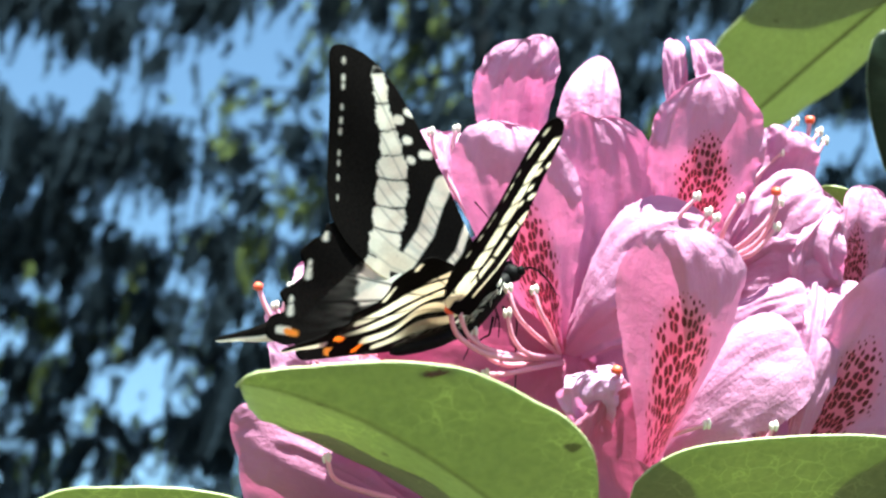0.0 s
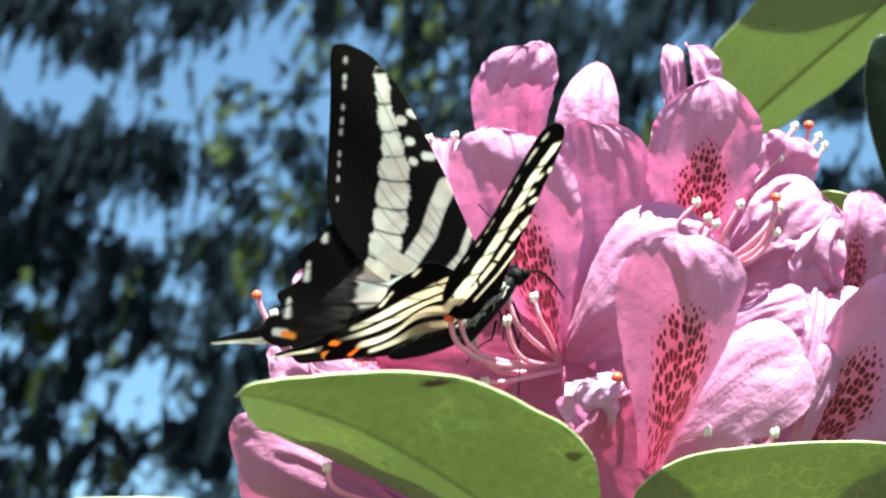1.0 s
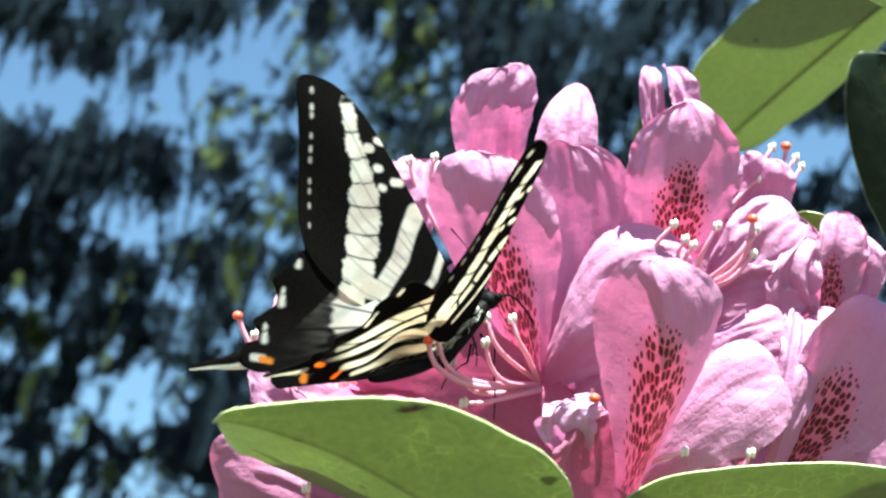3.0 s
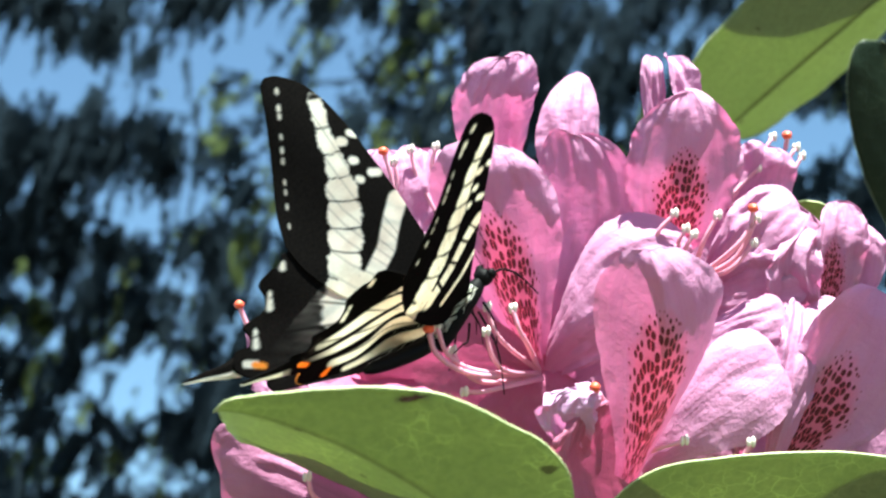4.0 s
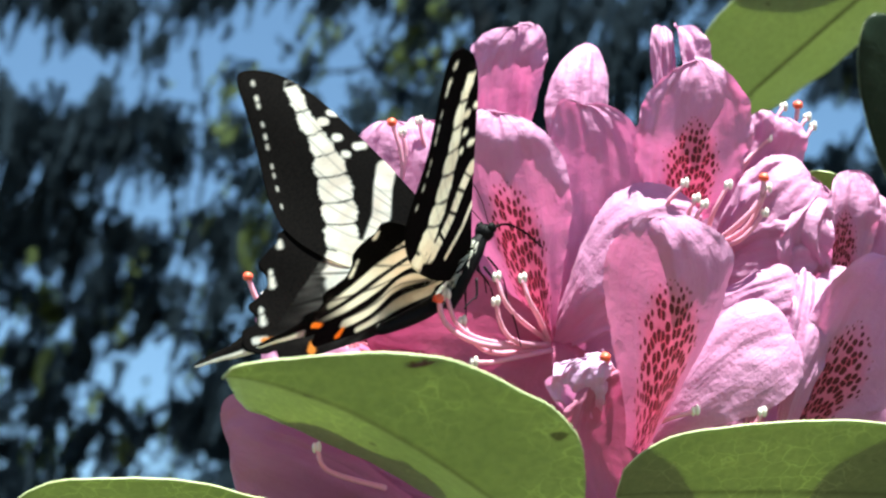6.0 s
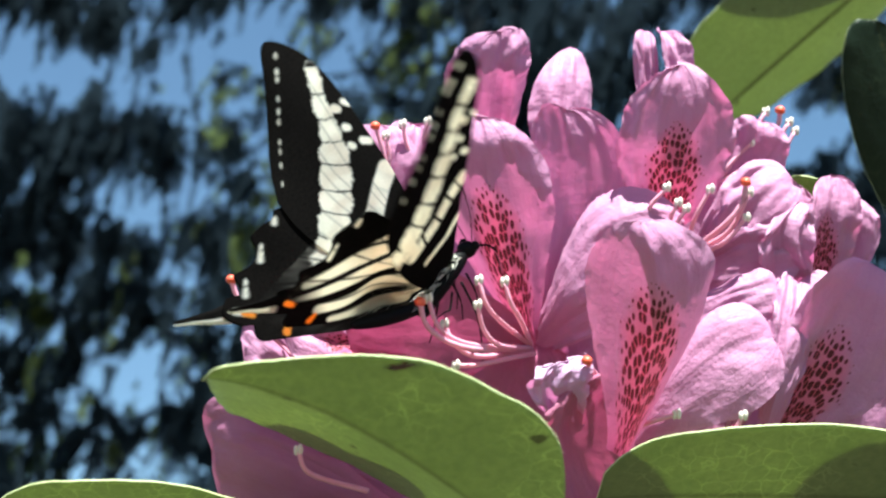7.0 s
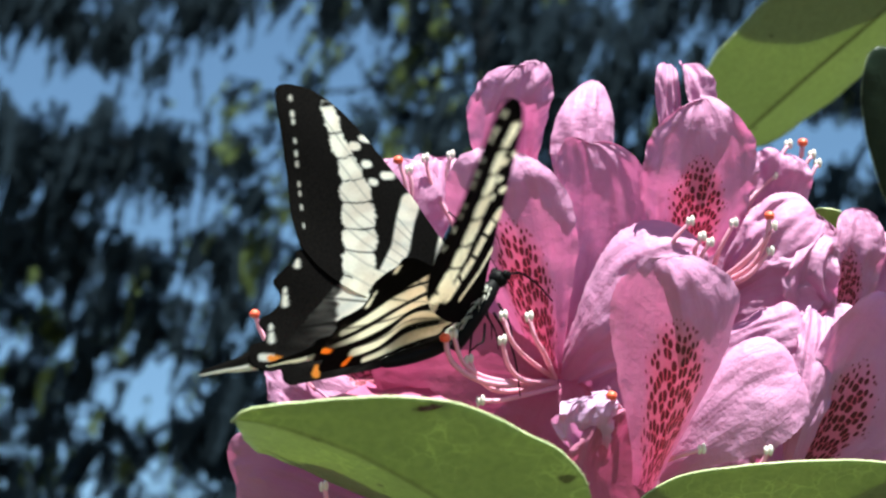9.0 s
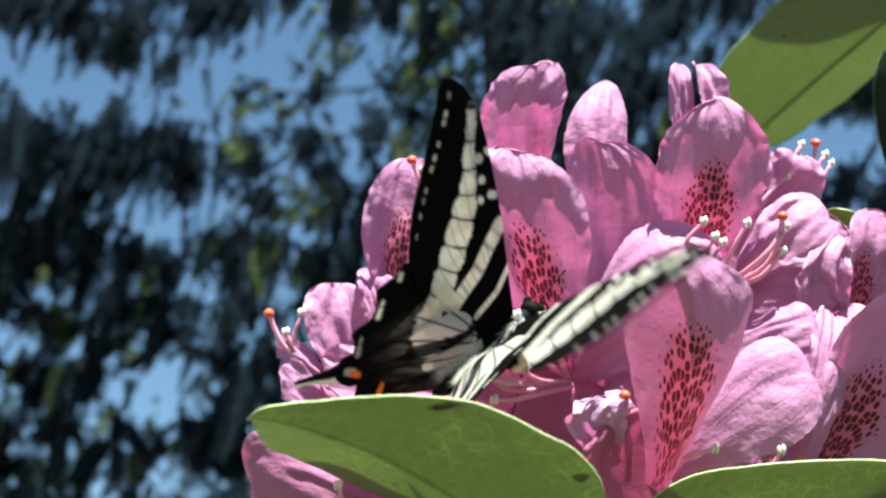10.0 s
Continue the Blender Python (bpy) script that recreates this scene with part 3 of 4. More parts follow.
# ---- flowers ----
OPEN = "open pink rhododendron flower with dark red flecks"
PLAIN = "open pink rhododendron flower with ruffled petals"
flower((25.5, 345.0, -23.5), OPEN, [
    (FLECKED, (23.4, 342.0, -23.2), (16.4, 328.0, 1.2), (13.1, 320.0, 21.5), (3.0, 327.0, 7.0), (28.8, 331.0, 3.6), dict(wide=0.62, foot=0.2, tip=0.52, cup=1.0, wave=1.0, wrinkle=0.8, fold=1.8, curl=5, bend=0.86, roll=(2.5, 3), pleat=0.9)),
    (PETAL, (26.6, 345.0, -18.7), (33.1, 345.0, 3.7), (31.5, 338.0, 25.3), (22.6, 346.0, 11.9), (44.4, 349.0, 9.0), dict(wide=0.6, foot=0.25, tip=0.55, cup=1, crease=2.0, wave=0.9, curl=3, bend=0.72, roll=(0, 2), pleat=1.1)),
    (PETAL, (25.2, 342.0, -23.3), (37.9, 330.0, -7.3), (54.0, 331.0, 2.2), (34.6, 336.0, 6.2), (42.0, 334.0, -18.6), dict(wide=0.55, foot=0.25, tip=0.6, cup=-1, wave=0.6, roll=(4, 0), pleat=1.4)),
    (PETAL, (26.1, 354.0, -33.8), (17.5, 350.0, -14.2), (11.5, 350.0, 2.5), (4.3, 350.0, -14.2), (30.6, 350.0, -14.2), dict(wide=0.5, foot=0.6, tip=0.5, wave=0.5)),
    (PETAL, (29.0, 345.0, -32.9), (36.4, 342.0, -23.3), (45.1, 342.0, -18.6), (33.5, 343.0, -16.3), (41.4, 340.0, -31.3), dict(wide=0.5, foot=0.4, tip=0.5, cup=1, wave=0.5)),
    (LIP_SHADED, (25.4, 344.0, -23.4), (4.1, 336.0, -21.7), (-14.0, 330.0, -19.1), (5.2, 329.0, -7.8), (5.4, 343.0, -37.4), dict(wide=0.5, foot=0.25, tip=0.5, cup=2, wave=0.8)),
    (LIP_SHADED, (25.2, 342.0, -23.3), (25.1, 340.0, -34.7), (20.8, 346.0, -48.4), (8.8, 338.0, -33.4), (40.0, 338.0, -34.5), dict(wide=0.5, foot=0.25, tip=0.5, cup=2, wave=0.8)),
], [
    [(23.8, 338.0, -23.0), (17.7, 322.0, -18.0), (14.1, 317.0, -14.0), (12.6, 317.0, -9.4)],
    [(23.8, 338.0, -23.0), (20.7, 322.0, -16.9), (18.7, 318.0, -13.5), (17.6, 318.0, -9.7)],
    [(23.8, 338.0, -23.6), (16.5, 320.0, -21.8), (13.4, 316.0, -18.5), (12.3, 315.0, -14.1)],
    [(23.8, 338.0, -23.6), (11.4, 314.0, -21.4), (5.1, 309.0, -18.1), (2.9, 308.6, -12.6)],
    [(23.8, 338.0, -24.1), (12.7, 320.0, -24.0), (8.0, 316.0, -21.5), (6.0, 316.0, -17.8)],
    [(24.4, 338.0, -24.7), (16.1, 322.0, -25.0), (11.5, 317.0, -25.5), (8.4, 316.0, -25.4)],
], [(23.8, 338.0, -23.6), (10.2, 311.5, -21.8), (2.9, 308.0, -17.8), (1.3, 307.6, -12.8)])

flower((17.9, 358.0, 13.6), PLAIN, [
    (PETAL, (14.7, 356.0, 15.9), (14.9, 346.0, 30.9), (18.2, 342.0, 41.5), (6.2, 348.0, 31.0), (24.0, 348.0, 32.2), dict(wide=0.55, foot=0.62, tip=0.5, crease=-2.5, wave=1.2, wrinkle=0.9, curl=3, bend=0.72, roll=(3, 1), pleat=1.6, fold=2.4)),
    (PETAL, (31.2, 352.0, 13.6), (31.6, 351.0, 27.6), (33.6, 358.0, 41.1), (24.0, 352.0, 27.0), (38.0, 353.0, 29.0), dict(wide=0.5, foot=0.55, tip=0.55, cup=-1, wave=0.3, fold=0.5, curl=2, pleat=0.6, roll=(1, 2))),
], [[(6.6, 345.0, 7.2), (1.9, 346.0, 17.9), (2.4, 346.0, 23.2)], [(5.4, 345.0, 4.8), (-1.1, 346.0, 16.7), (-2.8, 346.0, 22.6)]])

flower((54.9, 345.0, 1.3), OPEN, [
    (FLECKED, (51.5, 346.0, 0.1), (52.8, 336.0, 16.4), (53.5, 331.0, 33.1), (41.1, 338.0, 19.2), (65.6, 339.0, 19.8), dict(wide=0.5, foot=0.35, tip=0.58, crease=3.0, wave=1.2, wrinkle=0.9, fold=2.6, curl=3, bend=0.75, roll=(2, 2), pleat=1.4)),
    (PETAL, (49.5, 348.0, 21.5), (48.9, 348.0, 34.6), (48.8, 350.0, 43.4), (45.9, 348.0, 36.6), (51.3, 348.0, 35.6), dict(wide=0.55, foot=0.7, tip=0.55, cup=1, wave=0.4, curl=2, pleat=0.2, fold=0.6)),
    (PETAL, (55.4, 348.0, 21.5), (54.2, 348.0, 34.6), (53.0, 350.0, 43.6), (51.2, 345.0, 37.4), (58.2, 348.0, 36.4), dict(wide=0.6, foot=0.7, tip=0.6, cup=2, wave=0.7, curl=3, pleat=0.3, fold=0.8)),
    (PETAL, (60.9, 352.0, -15.5), (61.7, 350.0, -1.1), (62.9, 350.0, 13.3), (51.0, 350.0, -1.1), (73.7, 350.0, -1.1), dict(wide=0.5, foot=0.5, tip=0.5, wave=0.5)),
    (PETAL, (64.9, 348.0, 2.5), (70.5, 346.0, 15.5), (72.8, 346.0, 23.8), (64.6, 346.0, 19.0), (77.6, 346.0, 14.3), dict(wide=0.5, foot=0.4, tip=0.45, cup=1.5, wave=0.7)),
], [
    [(64.4, 345.0, 11.9), (69.7, 348.0, 19.1), (74.2, 350.0, 25.5)],
    [(66.7, 345.0, 11.9), (73.3, 348.0, 15.6), (79.2, 350.0, 23.3)],
    [(67.9, 345.0, 10.7), (75.6, 348.0, 14.4), (80.4, 350.0, 21.4)],
    [(64.4, 345.0, 13.1), (68.1, 346.0, 16.7), (70.2, 346.0, 18.7)],
], [(64.4, 345.0, 10.7), (73.3, 348.0, 16.8), (76.7, 350.0, 21.7), (77.5, 350.0, 26.2)])

flower((60.8, 345.0, -9.3), PLAIN, [
    (PETAL, (57.1, 344.0, -9.3), (67.3, 336.0, 2.4), (77.5, 338.0, 11.1), (63.4, 340.0, 10.6), (76.5, 336.0, -3.3), dict(wide=0.6, foot=0.3, tip=0.45, cup=-1, wave=0.8, curl=3, bend=0.6, roll=(2, 2), pleat=1.6)),
    (PETAL, (57.1, 344.0, -10.5), (67.3, 336.0, -6.8), (78.3, 334.0, -4.5), (67.7, 338.0, 1.3), (67.3, 336.0, -13.7), dict(wide=0.5, foot=0.3, tip=0.42, cup=1.5, wave=0.8)),
], [
    [(55.6, 338.0, -4.5), (47.2, 332.0, 3.5), (50.5, 331.0, 8.9)],
    [(55.6, 338.0, -4.5), (51.7, 332.0, 2.4), (52.9, 331.0, 5.8)],
    [(55.6, 338.0, -4.5), (56.3, 332.0, 2.4), (59.3, 331.0, 8.5)],
    [(55.6, 338.0, -4.5), (63.1, 332.0, 0.1), (67.2, 331.0, 7.8)],
    [(56.1, 338.0, -4.5), (62.0, 332.0, -2.2), (66.5, 331.0, 2.9)],
    [(55.6, 338.0, -4.5), (52.9, 332.0, 1.2), (54.5, 331.0, 4.6)],
], [(55.6, 338.0, -4.5), (61.8, 331.0, 1.2), (65.5, 330.0, 5.8), (66.5, 330.0, 10.3)])

flower((42.4, 330.0, -43.9), OPEN, [
    (FLECKED, (39.8, 318.0, -43.0), (44.6, 303.0, -17.3), (41.6, 296.0, 0.6), (32.3, 308.0, -13.3), (57.3, 308.0, -13.3), dict(wide=0.58, foot=0.2, tip=0.64, crease=-4.0, wave=0.5, curl=3.5, bend=0.84, fold=1.3, roll=(0, 3), pleat=0.8, wrinkle=0.8)),
    (PETAL, (42.7, 324.0, -40.9), (57.5, 320.0, -26.1), (70.4, 322.0, -20.2), (55.7, 322.0, -16.4), (63.3, 316.0, -35.5), dict(wide=0.6, foot=0.2, tip=0.5, cup=-1.5, wave=0.6, curl=1.5, bend=0.5, fold=0.4, wrinkle=0.4, roll=(2, 1), pleat=0.2)),
    (PETAL, (49.0, 336.0, -20.6), (65.1, 328.0, -13.3), (72.4, 328.0, -11.1), (63.8, 330.0, -8.0), (65.3, 326.0, -19.9), dict(wide=0.6, foot=0.5, tip=0.4, cup=-1, wave=0.5, curl=1.5, bend=0.4, fold=0.5, wrinkle=0.4, roll=(2, 0), pleat=0.3)),
    (LIP_SHADED, (43.3, 328.0, -61.5), (33.1, 322.0, -42.8), (37.6, 318.0, -27.1), (21.3, 318.0, -45.5), (44.1, 326.0, -42.2), dict(wide=0.5, foot=0.4, tip=0.5, cup=1, wave=0.9, fold=3.0, wrinkle=0.8)),
    (MAUVE_SHADED, (50.4, 338.0, -64.6), (51.2, 336.0, -48.1), (52.4, 336.0, -33.2), (37.4, 336.0, -48.1), (66.1, 336.0, -48.1), dict(wide=0.5, foot=0.6, tip=0.5, wave=0.5)),
    (WILTED, (30.4, 322.0, -38.4), (26.7, 317.0, -29.7), (30.0, 318.0, -24.7), (21.7, 316.0, -29.6), (34.3, 318.0, -28.1), dict(wide=0.55, foot=0.4, tip=0.45, cup=2, wave=1.5, wrinkle=1.2)),
], [
    [(40.8, 326.0, -40.0), (45.2, 318.0, -36.8), (50.3, 317.0, -35.1)],
    [(56.4, 320.0, -42.5), (61.1, 316.0, -38.8), (63.0, 315.0, -35.4)],
], [(36.3, 324.0, -28.7), (34.5, 319.0, -26.5), (33.3, 316.0, -24.5)])

flower((72.8, 335.0, -42.2), OPEN, [
    (FLECKED, (70.3, 334.0, -44.4), (80.9, 326.0, -25.5), (88.7, 320.0, -6.6), (73.1, 326.0, -19.9), (94.2, 322.0, -30.7), dict(wide=0.55, foot=0.25, tip=0.45, cup=1, wave=0.8, curl=3, bend=0.85)),
    (PETAL, (67.8, 322.0, -42.8), (72.7, 322.0, -25.2), (77.8, 332.0, -9.5), (69.5, 326.0, -19.9), (81.6, 328.0, -18.9), dict(wide=0.7, foot=0.35, tip=0.45, cup=1.5, wave=1.2, waves=4)),
    (PETAL, (70.1, 344.0, -63.4), (67.3, 342.0, -42.0), (63.8, 342.0, -27.9), (55.6, 342.0, -42.0), (81.4, 342.0, -42.0), dict(wide=0.5, foot=0.6, tip=0.5, wave=0.5)),
    (PETAL, (82.3, 346.0, -63.7), (88.9, 344.0, -45.7), (97.1, 344.0, -29.3), (78.3, 344.0, -45.7), (107.7, 344.0, -45.7), dict(wide=0.5, foot=0.6, tip=0.5, wave=0.5)),
    (PETAL, (63.4, 328.0, -40.2), (64.5, 322.0, -30.7), (68.7, 321.0, -24.0), (61.4, 320.0, -32.7), (68.9, 322.0, -31.8), dict(wide=0.5, foot=0.4, tip=0.45, cup=1, wave=0.4)),
])

flower((84.4, 345.0, -16.4), OPEN, [
    (FLECKED, (83.1, 342.0, -16.2), (83.4, 336.0, -1.0), (85.6, 338.0, 11.9), (78.8, 336.0, -1.0), (90.8, 338.0, 0.1), dict(wide=0.5, foot=0.4, tip=0.45, cup=2, wave=0.8)),
    (PETAL, (81.4, 342.0, -13.9), (74.9, 334.0, -2.2), (79.4, 336.0, 6.4), (69.2, 334.0, -4.5), (80.5, 336.0, -3.3), dict(wide=0.5, foot=0.4, tip=0.45, cup=1, crease=2, wave=0.8)),
    (PETAL, (84.9, 342.0, -15.1), (89.6, 338.0, 0.1), (88.4, 340.0, 8.3), (85.6, 338.0, 1.3), (95.4, 338.0, -1.0), dict(wide=0.5, foot=0.4, tip=0.45, cup=1, wave=0.8)),
])

flower((-11.2, 350.0, -14.2), OPEN, [
    (FLECKED, (-11.2, 348.0, -14.2), (-11.1, 346.0, 6.0), (-8.2, 348.0, 23.3), (-19.3, 344.0, 7.2), (0.7, 346.0, 6.0), dict(wide=0.55, foot=0.3, tip=0.45, cup=2, wave=0.8)),
    (PETAL, (-11.2, 348.0, -14.2), (-3.0, 352.0, 11.0), (-1.0, 356.0, 24.0), (-8.4, 350.0, 13.0), (3.4, 352.0, 12.0), dict(wide=0.6, foot=0.3, tip=0.4, cup=2, wave=0.8)),
    (PETAL, (-11.1, 346.0, -21.2), (-14.6, 344.0, -9.3), (-17.6, 346.0, 0.1), (-19.2, 342.0, -9.2), (-7.6, 346.0, -8.2), dict(wide=0.5, foot=0.4, tip=0.45, cup=1, wave=0.8)),
    (FLECKED, (-7.6, 346.0, -24.7), (-16.6, 338.0, -23.0), (-25.7, 336.0, -18.3), (-16.7, 340.0, -17.3), (-16.4, 334.0, -30.7), dict(wide=0.5, foot=0.4, tip=0.45, cup=1, wave=0.8)),
    # Petal hidden behind the front leaf, added to shade that leaf's lower half
    (LIP_SHADED, (-8.0, 338.0, -24.0), (-9.0, 308.0, -27.0), (-10.0, 279.0, -29.0), (-25.0, 300.0, -25.2), (6.0, 300.0, -28.4), dict(wide=0.6, foot=0.4, tip=0.4, wave=0.8, fold=0.6, curl=0, roll=(0, 0))),
], [[(-9.9, 345.0, -2.2), (-5.8, 344.0, 14.2), (-6.3, 344.0, 20.1)]], [(-8.8, 346.0, -2.2), (-6.3, 344.0, 13.1), (-8.5, 344.0, 22.5)])

flower((-21.9, 348.0, -29.6), PLAIN, [
    (PETAL, (-19.4, 346.0, -29.4), (-23.3, 342.0, -15.1), (-24.6, 344.0, -3.4), (-30.7, 340.0, -13.8), (-15.8, 344.0, -14.0), dict(wide=0.55, foot=0.3, tip=0.42, cup=2, wave=0.9)),
    (PETAL, (-21.8, 346.0, -30.6), (-28.2, 338.0, -23.0), (-35.1, 338.0, -18.4), (-30.7, 340.0, -16.2), (-30.3, 336.0, -30.9), dict(wide=0.5, foot=0.3, tip=0.42, cup=1, wave=0.9)),
], [[(-26.0, 340.0, -25.4), (-32.8, 338.0, -17.2), (-31.4, 338.0, -9.7)], [(-26.0, 340.0, -25.4), (-31.7, 338.0, -18.4), (-34.4, 338.0, -13.7)]], [(-26.0, 340.0, -25.4), (-34.0, 338.0, -17.2), (-36.6, 338.0, -13.2), (-38.0, 338.0, -9.4)])

flower((-2.7, 326.3, -57.8), PLAIN, [
    (MAUVE_SHADED, (10.0, 326.0, -66.0), (-22.1, 318.0, -45.6), (-39.7, 320.1, -42.7), (-28.4, 317.0, -34.6), (-24.0, 321.0, -62.0), dict(wide=0.6, foot=0.3, tip=0.55, cup=-1, crease=-1, wave=0.6, fold=1.3)),
    (MAUVE_SHADED, (32.0, 338.0, -74.0), (6.0, 332.0, -62.0), (-20.0, 328.0, -50.0), (0.0, 330.0, -50.0), (6.0, 334.0, -74.0), dict(wide=0.5, foot=0.5, tip=0.5, wave=0.6)),
], [[(-9.2, 318.1, -49.9), (-19.4, 307.8, -45.1), (-21.4, 306.8, -40.8)]])


# ---- butterfly ----
def spline(pts, n):
    """An even run of n points on a smooth curve through pts."""
    p = np.array(pts, float)
    k = len(p)
    out = []
    for x in np.linspace(0, k - 1, 400):
        i = min(int(x), k - 2)
        q = x - i
        a, b, c, d = p[max(i - 1, 0)], p[i], p[i + 1], p[min(i + 2, k - 1)]
        out.append(0.5 * (2 * b + (c - a) * q + (2 * a - 5 * b + 4 * c - d) * q * q + (3 * b - a - 3 * c + d) * q ** 3))
    out = np.array(out)
    s = np.concatenate(([0], np.cumsum(np.linalg.norm(np.diff(out, axis=0), axis=1))))
    return np.stack([np.interp(np.linspace(0, s[-1], n), s, out[:, j]) for j in range(out.shape[1])], 1)


def panel(lead, trail, outer, nu, nv):
    """A wing sheet (x along the body, s outwards) spanned by its front, rear and outer edges."""
    a, b, e = spline(lead, nv), spline(trail, nv), spline(outer, nu)
    u = np.linspace(0, 1, nu)[None, :, None]
    v = np.linspace(0, 1, nv)[:, None, None]
    flat = a[:, None] * (1 - u) + b[:, None] * u
    last = a[-1] * (1 - u) + b[-1] * u
    return (flat + v ** 1.5 * (e[None] - last)).reshape(-1, 2)


def near_line(p, pts):
    """Distance from each p to a broken line, and how far along it (0 to 1)."""
    q = np.array(pts, float)
    best, along = np.full(len(p), 1e9), np.zeros(len(p))
    for i in range(len(q) - 1):
        d = q[i + 1] - q[i]
        t = np.clip(((p - q[i]) @ d) / (d @ d), 0, 1)
        r = np.linalg.norm(p - q[i] - t[:, None] * d, axis=1)
        s = r < best
        best[s], along[s] = r[s], (i + t[s]) / (len(q) - 1)
    return best, along


def soft(x, w=0.35):
    return np.clip(0.5 + x / w, 0, 1)


def stripe(p, pts, w0, w1):
    d, a = near_line(p, pts)
    return soft(w0 + (w1 - w0) * a - d)


RAGGED = {}


def ragged(p, amp=0.5, f=0.45):
    if len(p) not in RAGGED:
        RAGGED[len(p)] = np.array([noise.noise(Vector((x * f, y * f, 0.3))) for x, y in p])
    return RAGGED[len(p)] * amp


FW_VEINS = [[(2, 4), (5, 26), (12, 50)], [(2, 4), (3, 27), (9, 53)], [(1, 6), (0, 28), (4, 50)], [(0, 6), (-2, 26), (0, 46)],
            [(-1, 6), (-4, 23), (-4, 42)], [(-2, 5), (-7, 20), (-9, 37)], [(-3, 4), (-10, 17), (-13, 31)]]


def forewing_scales(p, under):
    r = ragged(p, 0.9) + 0.8 * np.sin(p[:, 0] * 3.1 + 2 * np.sin(p[:, 1] * 1.7)) * np.sin(p[:, 1] * 2.7 + p[:, 0])
    d, a = near_line(p, [(13, 45.6), (8.6, 39.6), (5.5, 34.2), (2.2, 29.8), (-2.5, 25.2), (-7, 21.9), (-13.2, 18.2)])
    gap = np.abs(((a * 7.5 + 0.02 * d) % 1.0) - 0.5)
    pale = soft(np.interp(a, [0, 0.25, 0.5, 0.8, 1], [1.3, 1.6, 3.0, 3.1, 2.5]) * (1.12 - 0.9 * gap ** 2) + r * 0.3 - d) * soft((0.45 if under else 0.47) - gap, 0.03)
    for pts, w in (([(9.9, 36.6), (10.3, 36.2)], 0.95), ([(12.5, 36.4), (13.0, 35.4)], 0.7), ([(8.6, 32.6), (9.0, 32.2)], 0.85), ([(6.6, 29.4), (6.9, 29.0)], 0.8), ([(9.4, 28.4), (10.4, 27.4)], 0.85), ([(-9.5, 19), (-7.5, 15.5)], 2.2), ([(8.7, 21.2), (5.2, 19.8), (0, 17.0), (-6.5, 15.6)], 1.9),
                   ([(7.6, 12.0), (2.5, 9.5), (-4, 9.0)], 0.8)):
        d, a = near_line(p, pts)
        cut = soft(0.42 - np.abs((a * len(pts) - 0.5) % 1.0 - 0.5), 0.03) if under and w > 1.5 else 1.0
        pale = np.maximum(pale, stripe(p, pts, w * (0.95 if under else 1), w * (0.9 if under else 0.9)) * soft(0.75 + ragged(p, 0.9)) * cut)
    for i in range(10):
        q = (i + 0.25 * math.sin(i * 2.3)) / 9
        c = np.array((8.9 - 17.8 * q, 51.8 - 17.6 * q))
        d = near_line(p, [c - (0.22, 0.22), c + (0.22, 0.22)])[0]
        pale = np.maximum(pale, soft((0.6 if under else 0.3) * (1 - 0.55 * q) * (1 + 0.2 * math.sin(i * 1.7)) - d, 0.5))
    for vein in FW_VEINS:
        pale *= 1 - (0.3 if under else 0.5) * stripe(p, vein, 0.12, 0.16)
    # Brownish blotches on the cream: dim, shaded parts of the wing as tan scales
    shade_spots = np.array([noise.noise(Vector((x * 0.16, y * 0.3, 7.0))) for x, y in p])
    tan = pale * np.clip(0.15 + 1.6 * shade_spots, 0, 0.6) * (0.4 if under else 0.5)
    return pale, tan, np.zeros(len(p))


